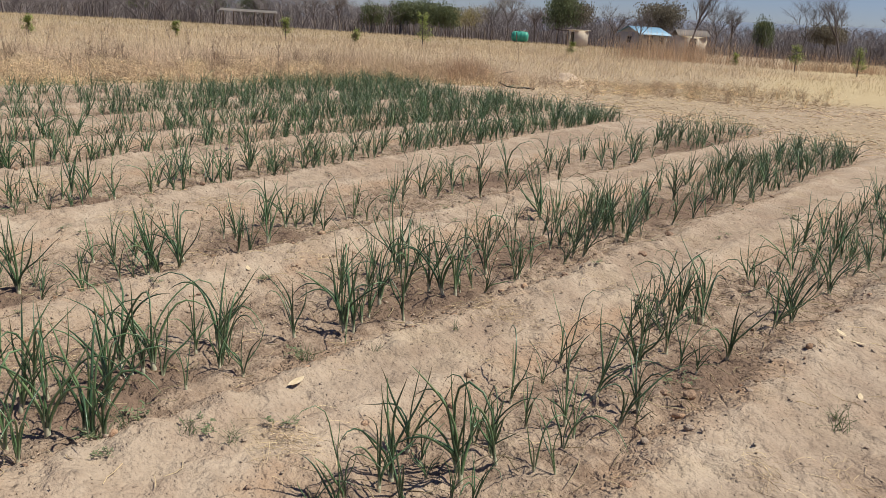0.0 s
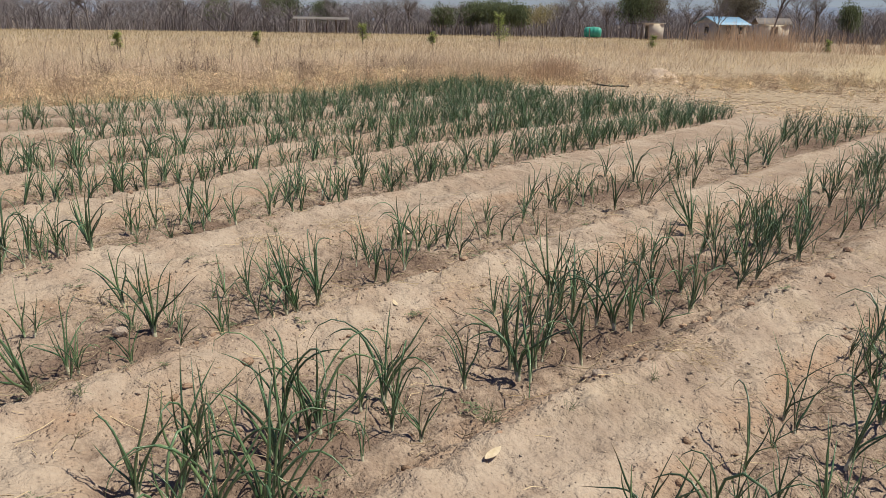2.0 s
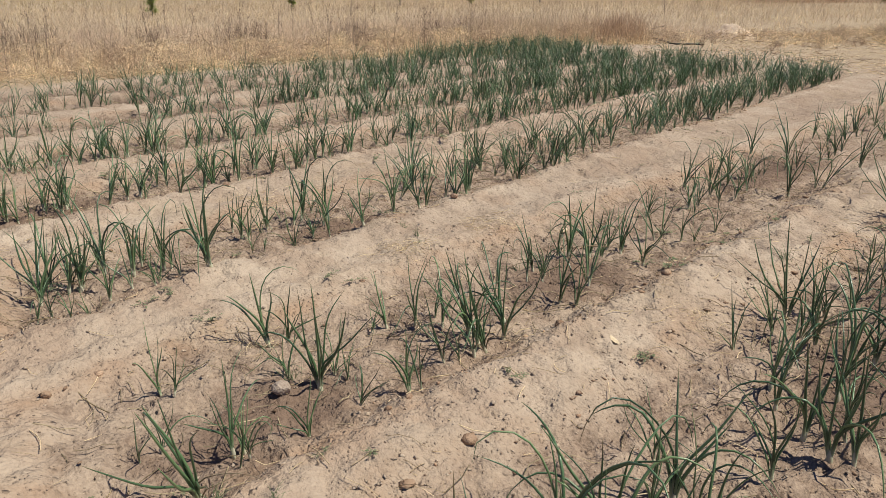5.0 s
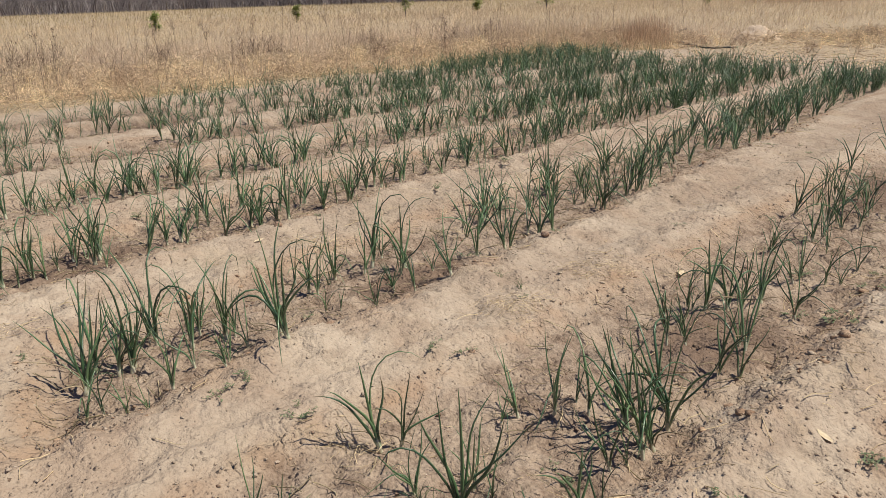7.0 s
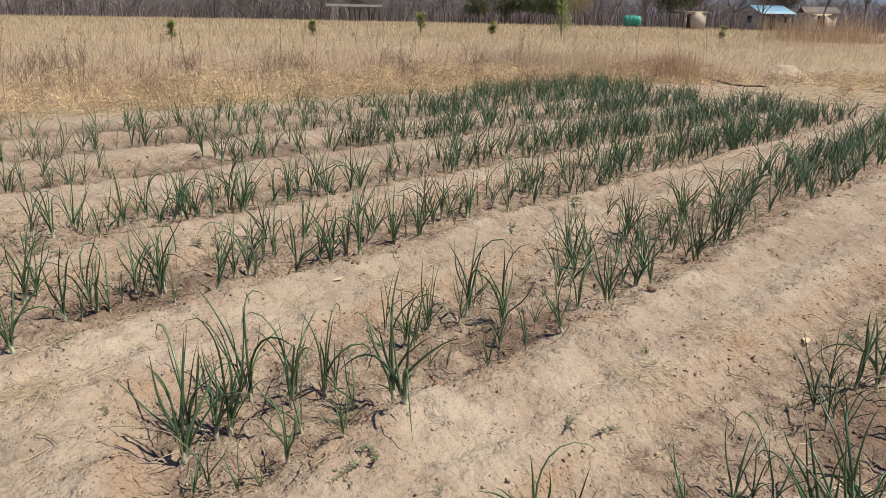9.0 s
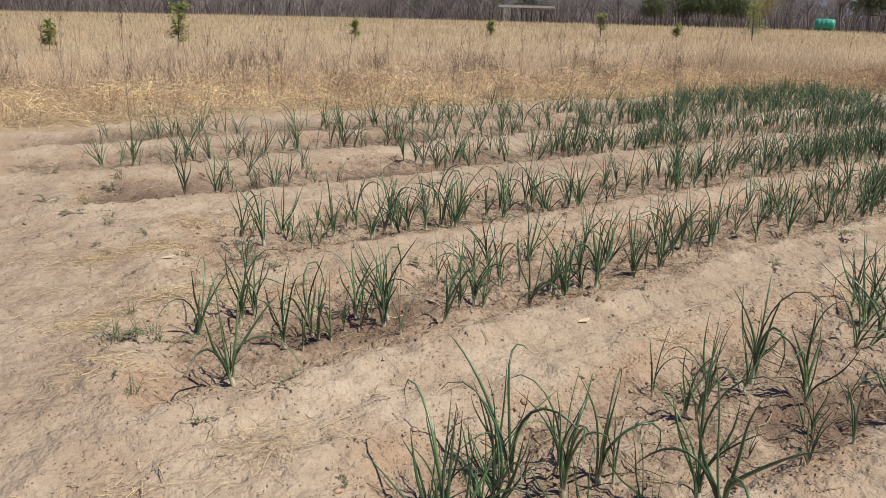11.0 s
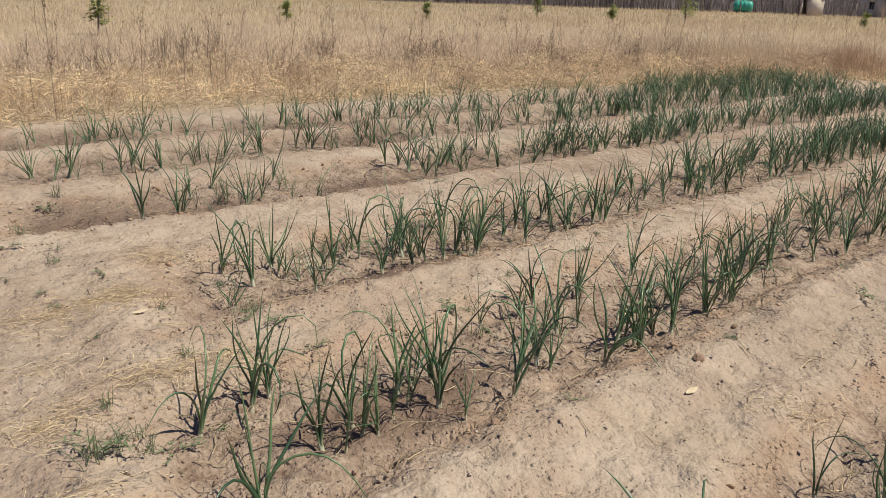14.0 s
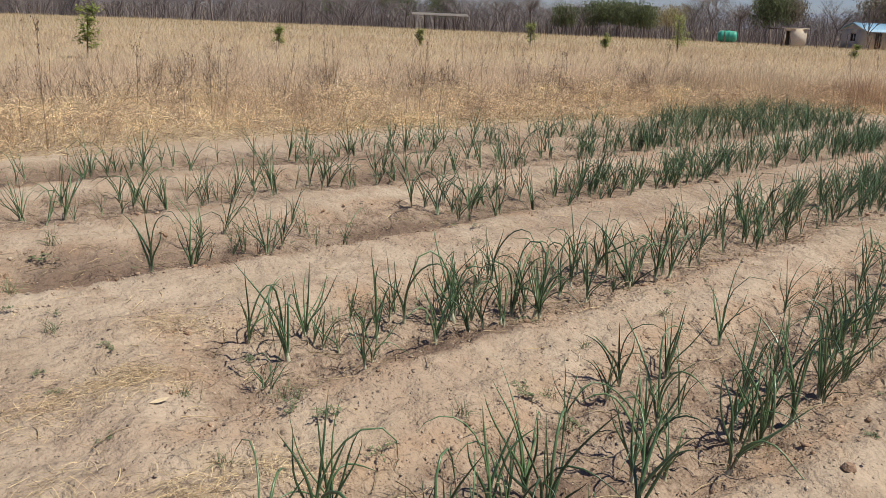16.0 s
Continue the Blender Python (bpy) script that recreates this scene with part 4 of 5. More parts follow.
def clod(seed, size):
    r = np.random.default_rng(seed)
    bm = bmesh.new()
    bmesh.ops.create_icosphere(bm, subdivisions=2, radius=1.0)
    for v in bm.verts:
        d = 1 + 0.25 * noise.noise(v.co * 1.5 + Vector((seed, 0, 0))) + 0.12 * noise.noise(v.co * 4 + Vector((0, seed, 0)))
        v.co = Vector((v.co.x * d * r.uniform(0.97, 1.03), v.co.y * d * 0.85, v.co.z * d * 0.62)) * size
    me = bpy.data.meshes.new("clod")
    bm.to_mesh(me)
    bm.free()
    return me


for k, (x, y, size, dark) in enumerate([(4.46, 3.64, 0.035, 1), (2.21, 3.27, 0.030, 0), (1.02, 4.75, 0.030, 1), (0.46, 4.95, 0.045, 0), (2.97, 2.06, 0.035, 1), (3.05, 2.14, 0.030, 1), (2.92, 2.16, 0.026, 1), (1.82, 1.72, 0.032, 0), (2.03, 1.62, 0.028, 1), (2.42, 1.86, 0.020, 0),
                                        (2.62, 1.80, 0.022, 0), (2.22, 3.20, 0.024, 0), (1.10, 8.15, 0.030, 1), (0.05, 8.02, 0.022, 1), (2.4, 6.9, 0.03, 1), (0.85, 6.62, 0.035, 1), (1.9, 5.0, 0.028, 1), (3.6, 3.55, 0.026, 1), (5.2, 4.0, 0.035, 1), (-1.2, 8.15, 0.03, 0), (-1.05, 8.0, 0.026, 0), (-1.4, 8.35, 0.03, 0)]):
    me = clod(k, size)
    me.materials.append(CLOD_DARK if dark else STONE)
    ob = new("soil_clod", me)
    ob.matrix_basis = pose(x, y, ground_z(x, y) + size * 0.25, 0, 0, k * 47)
    tagged(ob, "dark lump of dried soil on the bed edge" if dark else "small greyish lump lying on the sandy soil", "clod", "clods on the beds")


def straw_bits(n, place, name, label, length=(0.03, 0.16), lift=0.012, mat=None, thick=1.0):
    x, y = place(n)
    n = len(x)
    z = terrain(x, y)[0]
    L, a = rng.uniform(length[0], length[1], n), rng.uniform(0, 2 * np.pi, n)
    bow, rise = rng.normal(0, 0.10, n) * L, rng.uniform(0.002, lift, n)
    k = np.array([-0.5, -0.17, 0.17, 0.5])
    px = x[:, None] + np.cos(a)[:, None] * L[:, None] * k - np.sin(a)[:, None] * bow[:, None] * (1 - 4 * k ** 2)
    py = y[:, None] + np.sin(a)[:, None] * L[:, None] * k + np.cos(a)[:, None] * bow[:, None] * (1 - 4 * k ** 2)
    pz = terrain(px.ravel(), py.ravel())[0].reshape(px.shape) * 0.6 + z[:, None] * 0.4 + rise[:, None] + 0.004
    w = thick * rng.uniform(0.0010, 0.0022, n)[:, None]
    ring = []
    for ang in (0, 2.09, 4.19):
        ring.append(np.stack([px - np.sin(a)[:, None] * w * math.cos(ang), py + np.cos(a)[:, None] * w * math.cos(ang), pz + w * math.sin(ang)], -1))
    v = np.stack(ring, 2).reshape(n, 12, 3)
    f = np.array([(3 * i + j, 3 * i + (j + 1) % 3, 3 * i + 3 + (j + 1) % 3, 3 * i + 3 + j) for i in range(3) for j in range(3)])
    me = fast_mesh(name, v.reshape(-1, 3), [((np.arange(n) * 12)[:, None, None] + f[None]).reshape(-1, 4)], mat or STRAW)
    tagged(new(name, me), label, "straw", kind="stuff")


def litter_spots(n):
    x, y = rng.uniform(12, 24, n), rng.uniform(4, 18, n)
    keep = (y < grass_edge(x) + 0.5) & (fbm(x, y, 0.5, 3) + rng.random(n) > 0.4)
    return x[keep], y[keep]


def anywhere(x0, x1, y0, y1):
    def place(n):
        x, y = rng.uniform(x0, x1, n), rng.uniform(y0, y1, n)
        keep = fbm(x, y, 0.8, 3) + rng.random(n) > 0.45
        return x[keep], y[keep]
    return place


straw_bits(4600, anywhere(-3.5, 7.5, 1.0, 12.5), "straw_litter", "thin bits of dry straw scattered over the soil")
HEAPS = [(520, -1.19, 9.82, 0.15), (380, -1.57, 9.68, 0.19), (420, -1.06, 8.84, 0.17), (420, -1.48, 8.62, 0.17), (160, -0.92, 10.38, 0.17), (150, -0.76, 8.92, 0.10), (110, -1.49, 9.10, 0.13), (180, 1.23, 7.69, 0.15), (220, 2.77, 3.20, 0.14), (140, 0.55, 3.90, 0.16), (70, 2.33, 4.55, 0.12)]
HEAPS += [(260, -1.37, 7.96, 0.15), (200, -0.95, 10.45, 0.15), (240, -0.78, 7.17, 0.15), (160, -1.25, 6.98, 0.13), (170, 2.33, 6.32, 0.15), (170, 1.62, 6.12, 0.14),
                     (60, 2.58, 1.43, 0.10), (60, 2.87, 1.26, 0.10), (150, 1.15, 2.52, 0.13), (120, 0.5, 5.5, 0.14), (110, 2.9, 6.1, 0.15)]
for n, cx, cy, r in HEAPS:
    tangle(int(n * 1.25), cluster(cx, cy, r * 0.75, r * 0.6), (0.003, 0.03), (0.03, 0.15), (0.0013, 0.0028), STRAW, "straw_heap", "loose heap of yellow dry straw on the ground", "straw", 0.05, 0.13)


def strands(n, name, label, x0, x1):
    """Withered leaf strands lying about in the beds, joined."""
    def place(k):
        bed = rng.integers(0, len(BEDS), k)
        c = np.array([b[2] for b in BEDS])[bed]
        s = np.array([b[3] for b in BEDS])[bed]
        hw = np.array([b[4] for b in BEDS])[bed]
        x = rng.uniform(x0, x1, k)
        ok = (x > np.array([b[0] for b in BEDS])[bed]) & (x < np.array([b[1] for b in BEDS])[bed])
        return x[ok], (c + s * x + rng.uniform(-1, 1, k) * hw)[ok]
    straw_bits(n, place, name, label, (0.05, 0.20), 0.02, WITHERED_MANY, 1.25)


tangle(5200, cluster(19.0, 16.2, 2.2, 1.1), (0.02, 0.24), (0.10, 0.32), (0.005, 0.011), GRASS_PINK, "tangled_grass", "low tangled pinkish-brown weeds round the sand heap")
tangle(22000, litter_spots, (0.0, 0.05), (0.06, 0.26), (0.005, 0.011), GRASS_PINK, "matted_straw", "matted pinkish dry straw on the ground past the bed ends", "straw", 0.08, 0.2)
strands(5600, "withered_strands", "dark withered onion leaves lying in the beds", -2.5, 12)
crumbs(3500, (0.006, 0.022), litter_spots, DRYLEAF_MANY, "leaf_litter", "brown leaf litter scattered past the bed ends")


def fallen_leaf(size):
    g = Geo()
    s = np.linspace(-1, 1, 7)
    w = 0.34 * (1 - np.abs(s) ** 2.2) + 0.01
    for sign in (-1, 1):
        v = np.concatenate([np.stack([s, 0 * s, 0.10 * s ** 2 + 0.02], -1), np.stack([s, sign * w, 0.10 * s ** 2 + 0.14 * w], -1)]) * size
        q = [(i, i + 1, 8 + i, 7 + i) for i in range(6)]
        g.add(v, q if sign > 0 else [x[::-1] for x in q])
    return g.mesh("fallen_leaf", DRYLEAF)


leaf_mesh = fallen_leaf(0.05)
for x, y, a, s in [(1.39, 2.91, 20, 1.0), (4.15, 2.0, 60, 0.9), (4.22, 1.93, 130, 0.8), (3.66, 1.62, 30, 0.7), (-1.1, 9.55, 10, 0.8), (2.85, 6.2, 45, 1.1), (0.9, 7.95, 15, 0.8), (1.85, 4.55, 75, 0.8)]:
    ob = new("fallen_leaf", leaf_mesh)
    ob.matrix_basis = pose(x, y, ground_z(x, y) + 0.012, 6, -5, a) @ Matrix.Scale(s, 4)
    tagged(ob, "curled pale brown dry leaf lying on sandy soil", "dry leaf", "fallen leaves")


# ---- small weeds ----
def weed_plant(seed):
    r = np.random.default_rng(seed)
    root = new("creeping_weed")
    for k in range(r.integers(5, 8)):
        stems, leaves = Geo(), Geo()
        a, L = r.uniform(0, 6.28), r.uniform(0.035, 0.11)
        s = np.linspace(0, 1, 5)
        p = np.stack([np.cos(a) * L * s, np.sin(a) * L * s, 0.03 * np.sin(s * 2.2) + 0.004], -1) + r.normal(0, 0.003, (5, 3))
        stems.tube(p, [0.0012] * 5, 3)
        for q in range(13):
            t = r.uniform(0.2, 1)
            c = np.array([np.interp(t, s, p[:, i]) for i in range(3)])
            b = r.uniform(0, 6.28)
            u = np.array([np.cos(b), np.sin(b), r.uniform(-0.1, 0.7)]) * r.uniform(0.005, 0.011)
            w = np.array([-np.sin(b), np.cos(b), r.uniform(-0.3, 0.3)]) * 0.0032
            leaves.card(c + u, u, w, 0.001)
        stem = part("stem", stems.mesh("stem", TWIG), root)
        tagged(part("foliage", leaves.mesh("foliage", WEED, False), stem), kind="stuff")
    return tagged(root, "small green creeping weed on the sandy soil", "weed", "weeds between the beds")


weeds = [weed_plant(60 + k) for k in range(5)]
weed_spots = [(-1.30, 8.27, 2.0), (-1.05, 8.3, 1.3), (-0.62, 9.3, 1.2), (-0.5, 9.2, 1.4), (0.35, 9.15, 1.5), (0.5, 8.95, 1.2), (-2.0, 11.2, 1.8), (-1.75, 10.8, 1.6), (-1.6, 11.9, 2.0), (-2.1, 12.3, 2.0), (1.05, 5.95, 1.0), (0.93, 2.72, 1.2), (1.16, 2.62, 1.3), (1.62, 3.4, 1.4),
              (4.35, 1.75, 2.0), (4.1, 1.45, 1.5), (0.12, 6.0, 1.1), (0.26, 6.02, 1.1), (1.9, 4.4, 1.2), (0.8, 3.05, 2.2), (0.6, 2.95, 2.0), (3.1, 2.2, 1.5), (2.9, 5.3, 1.8), (3.3, 5.75, 1.5), (6.9, 3.9, 2.0), (2.5, 8.5, 1.6), (3.4, 8.9, 1.8), (4.1, 9.2, 1.6)]
for k in range(165):
    x = rng.uniform(-2.8, 7.5)
    weed_spots.append((x, rng.uniform(1.4 + 0.3 * max(x, 0), 12.5), rng.uniform(0.45, 1.15)))
for k, (x, y, s) in enumerate(weed_spots):
    ob = copy_thing(weeds[k % 5], Matrix.Translation((x, y, ground_z(x, y))) @ Matrix.Rotation(k * 1.7, 4, "Z") @ Matrix.Diagonal((0.8 * s, 0.8 * s, 0.55 * s, 1)))
for w in weeds:
    for o in (*w.children_recursive, w):
        bpy.data.objects.remove(o)


def grass_tuft(seed):
    r = np.random.default_rng(seed)
    root = new("grass_tuft")
    for k in range(16):
        g = Geo()
        a, t, L = r.uniform(0, 6.28), abs(r.normal(0.5, 0.4)), r.uniform(0.05, 0.12)
        s = np.linspace(0, 1, 4)
        out = np.sin(t * (0.5 + s)) * L * s
        p = np.stack([np.cos(a) * out, np.sin(a) * out, np.cos(np.minimum(t * (0.5 + s), 1.45)) * L * s - 0.004], -1) + np.array([r.normal(0, 0.018), r.normal(0, 0.018), 0])
        g.tube(p, [0.0016, 0.0014, 0.001, 0.0004], 3)
        part("blade", g.mesh("blade", WEED, False), root)
    return tagged(root, "small tuft of fine grey-green grass on the soil", "grass tuft", "green tufts between the beds")


tufts = [grass_tuft(40 + k) for k in range(4)]
TUFTS = [(-1.32, 8.26, 1.3), (-1.25, 8.33, 1.1), (-1.14, 8.30, 0.9), (-0.60, 9.53, 0.9), (0.86, 2.70, 0.8), (0.98, 2.61, 0.8), (1.58, 3.23, 0.8), (0.69, 2.97, 1.0), (0.62, 3.02, 1.0), (3.23, 1.49, 1.1), (3.30, 1.54, 0.9),
                              (-1.18, 8.38, 0.9), (-1.22, 7.67, 0.9)]
TUFTS += [(1.80, 6.51, 0.7), (1.77, 6.28, 0.7), (-1.72, 11.13, 1.2), (-1.53, 12.09, 1.3), (-1.5, 10.5, 1.0), (-0.57, 9.45, 0.8), (-1.0, 9.63, 0.8), (-1.27, 8.63, 0.9), (-0.94, 9.01, 0.8), (1.59, 3.19, 0.9), (1.88, 3.06, 0.6), (0.01, 4.19, 0.8), (0.16, 4.12, 0.8), (2.37, 3.08, 0.7), (0.46, 9.13, 0.7), (0.01, 9.06, 0.9), (0.87, 9.48, 0.8), (1.53, 9.69, 0.9), (0.55, 5.1, 0.8), (-0.1, 6.9, 0.9), (0.4, 8.9, 0.9), (2.1, 5.7, 0.8), (3.4, 4.9, 0.9)]
for k, (x, y, s) in enumerate(TUFTS):
    copy_thing(tufts[k % 4], Matrix.Translation((x, y, ground_z(x, y))) @ Matrix.Rotation(k * 1.3, 4, "Z") @ Matrix.Scale(s, 4))
for w in tufts:
    for o in (*w.children_recursive, w):
        bpy.data.objects.remove(o)


# ---- dead weeds standing in the dry grass ----
def dead_weed(seed, height, heads=True):
    r = np.random.default_rng(seed)
    root = new("dead_weed")
    stem, seeds = Geo(), Geo()
    s = np.linspace(0, 1, 8)
    p = np.stack([r.normal(0, 0.05) * s ** 2, r.normal(0, 0.05) * s ** 2, height * s], -1) + r.normal(0, 0.006, (8, 3)) * s[:, None]
    stem.tube(p, np.linspace(0.006, 0.002, 8), 4)
    for k in range(r.integers(4, 8)):
        t = r.uniform(0.3, 0.95)
        c = np.array([np.interp(t, s, p[:, i]) for i in range(3)])
        a, L = r.uniform(0, 6.28), height * r.uniform(0.12, 0.30)
        q = c + np.stack([np.cos(a) * L * 0.5 * s[:5] * 1.7, np.sin(a) * L * 0.5 * s[:5] * 1.7, L * s[:5] * 1.7], -1)
        twig = Geo()
        twig.tube(q, np.linspace(0.003, 0.0012, 5), 3)
        part("twig", twig.mesh("twig", TWIG), root)
        for m in range(r.integers(2, 6)):
            h = q[r.integers(2, 5)] + r.normal(0, 0.008, 3)
            seeds.add(ICO_V * r.uniform(0.005, 0.009) + h, (), ICO_F)
    for m in range(12):
        h = p[r.integers(5, 8)] + r.normal(0, 0.012, 3)
        seeds.add(ICO_V * r.uniform(0.005, 0.009) + h, (), ICO_F)
    part("stem", stem.mesh("stem", TWIG), root)
    tagged(part("seed_head", seeds.mesh("seed_head", SEED), root), kind="stuff")
    return tagged(root, "dead brown weed stalk with dry seed heads in the grass", "dead weed", "dead weeds in the grass")


stalks = [dead_weed(900 + k, 0.85) for k in range(6)]
spots2 = [(-1.62, 15.83, 1.75), (-1.55, 15.9, 1.25)]
for k in range(62):
    x = rng.uniform(-7, 11)
    spots2.append((x, float(grass_edge(x)) + rng.uniform(0.8, 6.5), rng.uniform(0.75, 1.3)))
for k in range(30):
    x = rng.uniform(-8, 24)
    spots2.append((x, float(grass_edge(x)) + rng.uniform(6, 18), rng.uniform(0.9, 1.4)))
for k, (x, y, s) in enumerate(spots2):
    copy_thing(stalks[k % 6], Matrix.Translation((x, y, ground_z(x, y) - 0.01)) @ Euler((rng.normal(0, 0.08) * (k > 1), rng.normal(0, 0.08) * (k > 1), k * 2.1)).to_matrix().to_4x4() @ Matrix.Diagonal((s * (0.4 if k < 2 else 1), s * (0.4 if k < 2 else 1), s, 1)))
for w in stalks:
    for o in (*w.children_recursive, w):
        bpy.data.objects.remove(o)


def brush(n, place, height, mat, name, label):
    """Joined twiggy dead plants: thin forked stems leaning all ways."""
    x, y = place(n)
    g = Geo()
    z = terrain(x, y)[0]
    for X, Y, Z in zip(x, y, z):
        for k in range(rng.integers(5, 9)):
            a, L = rng.uniform(0, 6.28), rng.uniform(height[0], height[1])
            t = abs(rng.normal(0.35, 0.35))
            d = np.array([np.cos(a) * np.sin(t), np.sin(a) * np.sin(t), np.cos(t)])
            b = np.array([X, Y, Z - 0.02])
            mid = b + d * L * 0.5 + rng.normal(0, 0.03, 3)
            tip = b + d * L + rng.normal(0, 0.06, 3)
            g.tube([b, mid, tip], [0.004, 0.003, 0.0015], 3)
            for m in range(3):
                s = mid + (tip - mid) * rng.random()
                g.tube([s, s + d * L * 0.12 + rng.normal(0, 0.05, 3), s + d * L * 0.25 + rng.normal(0, 0.08, 3)], [0.0025, 0.002, 0.001], 3)
    tagged(new(name, g.mesh(name, mat, False)), label, "dead brush", kind="stuff")


def thickets(n):
    """Clumps of dead weeds in the grass."""
    spots = np.array([(-0.9, 19.6), (0.3, 19.9), (1.6, 19.4), (2.9, 20.6), (5.0, 21.0), (0.6, 22.5), (-3.0, 18.6), (7.4, 20.6), (-4.6, 17.6), (10.0, 20.4)])
    k = rng.integers(0, len(spots), n)
    return spots[k, 0] + rng.normal(0, 0.42, n), spots[k, 1] + rng.normal(0, 0.35, n)


brush(90, thickets, (0.30, 0.70), SEED, "dead_brush", "clump of dark brown dead weeds in the dry grass")
brush(28, belt(-8, 13, 0.7, 4.0), (0.18, 0.45), TWIG, "dead_brush", "thin grey-brown dead twiggy weeds along the grass edge")
brush(35, belt(-8, 15, 0.4, 3.0), (0.15, 0.40), GRASS_PINK, "dead_brush", "pale straw-brown dead weeds tangled along the grass edge")
brush(150, cluster(20.0, 15.0, 3.0, 1.6), (0.12, 0.36), GRASS_PINK, "dead_brush", "low dead weeds beside the sand mound")


def fence_line(n):
    t = rng.random(n)
    return 43 + 16 * t + rng.normal(0, 0.8, n), 40 - 20 * t + rng.normal(0, 0.8, n)


brush(230, fence_line, (0.4, 1.25), RUSSET, "dead_brush", "brown dead weeds standing along the fence line")
brush(150, fence_line, (0.4, 1.5), TWIG, "dead_brush", "grey dead weeds standing along the fence line")


# ---- sand mound and hose ----
def sand_mound():
    n = 28
    u, v = np.meshgrid(np.linspace(-1, 1, n), np.linspace(-1, 1, n))
    r = np.hypot(u, v)
    h = 0.44 * np.clip(1 - r, 0, 1) ** 0.8 * (1 + 0.25 * fbm(u * 3, v * 3, 1.0, 3)) + 0.03 * fbm(u * 9, v * 9, 1.0, 2)
    X, Y = u * 0.68, v * 0.6
    a = (np.arange(n - 1)[:, None] * n + np.arange(n - 1)[None]).ravel()
    me = fast_mesh("sand_mound", np.stack([X.ravel(), Y.ravel(), h.ravel() - 0.05], -1), [np.stack([a, a + 1, a + n + 1, a + n], -1)], SAND, True)
    ob = new("sand_mound", me)
    ob.matrix_basis = pose(17.75, 18.1, ground_z(17.75, 18.1), 0, 0, -40)
    tagged(ob, "pale heap of sand among dry grass", "sand heap")


sand_mound()


def hose():
    ctrl = [(17.6, 20.5, 0.22), (16.9, 20.5, 0.12), (15.7, 19.1, 0.06), (14.95, 17.9, 0.06), (14.5, 17.1, 0.05), (14.4, 16.6, 0.05), (14.8, 16.3, 0.05)]
    t = np.linspace(0, len(ctrl) - 1, 60)
    p = np.stack([np.interp(t, range(len(ctrl)), [c[i] for c in ctrl]) for i in range(3)], -1)
    for _ in range(6):
        p[1:-1] = (p[:-2] + 2 * p[1:-1] + p[2:]) / 4
    p[:, 2] = p[:, 2] - 0.02 + terrain(p[:, 0], p[:, 1])[0]
    g = Geo()
    g.tube(p, [0.022] * 60, 8)
    tagged(new("garden_hose", g.mesh("garden_hose", HOSE)), "black water hose curling out of the dry grass", "hose")


hose()


# ---- saplings ----
def sapling(x, y, h, seed):
    r = np.random.default_rng(seed)
    root = new("sapling")
    root.matrix_basis = pose(x, y, ground_z(x, y))
    stem, crown = Geo(), Geo()
    s = np.linspace(0, 1, 7)
    p = np.stack([r.normal(0, 0.05 * h) * s, r.normal(0, 0.05 * h) * s, h * s * 0.95], -1)
    stem.tube(p, np.linspace(0.022, 0.006, 7) * max(h, 0.6), 5)
    for k in range(int(14 + 10 * h)):
        t = r.uniform(0.15, 1.0)
        c = np.array([np.interp(t, s, p[:, i]) for i in range(3)])
        a, L = r.uniform(0, 6.28), h * r.uniform(0.14, 0.34) * (1.2 - 0.6 * t)
        e = c + np.array([np.cos(a) * L, np.sin(a) * L, L * r.uniform(0.2, 0.9)])
        stem.tube([c, (c + e) / 2 + [0, 0, 0.02 * h], e], [0.006, 0.005, 0.003], 3)
        for m in range(22):
            q = c + (e - c) * r.uniform(0.3, 1.15) + r.normal(0, 0.05 * h ** 0.5, 3)
            b = r.uniform(0, 6.28)
            u = np.array([np.cos(b), np.sin(b), r.uniform(-0.6, 0.5)]) * r.uniform(0.045, 0.08)
            crown.card(q, u, np.array([-np.sin(b), np.cos(b), r.uniform(-0.4, 0.4)]) * 0.032, 0.006)
    part("trunk", stem.mesh("trunk", BARK), root)
    part("crown", crown.mesh("crown", SAPLING, False), root, "bright yellow-green leaves")
    tagged(root, "young sapling with fresh yellow-green leaves in the dry field", "sapling", "saplings in the field")


for k, (x, y, h) in enumerate([(19.89, 42.8, 1.25), (28.7, 42.1, 1.95), (13.43, 41.9, 0.75), (6.41, 39.9, 0.85), (-0.93, 30.9, 1.35), (37.3, 37.9, 0.85), (46.95, 32.5, 0.8), (45.3, 27.3, 1.5), (24.0, 42.1, 0.85), (46.8, 24.3, 1.6), (-4.5, 31.0, 0.85)]):
    sapling(x, y, h, 40 + k)


# ---- trees ----
EYE0 = (-0.16, 1.32)


FAR = 1.45


def bearing(az, d):
    """A spot by compass bearing and steps of FAR metres from where the walk begins."""
    return EYE0[0] + FAR * d * math.sin(radians(az)), EYE0[1] + FAR * d * math.cos(radians(az))


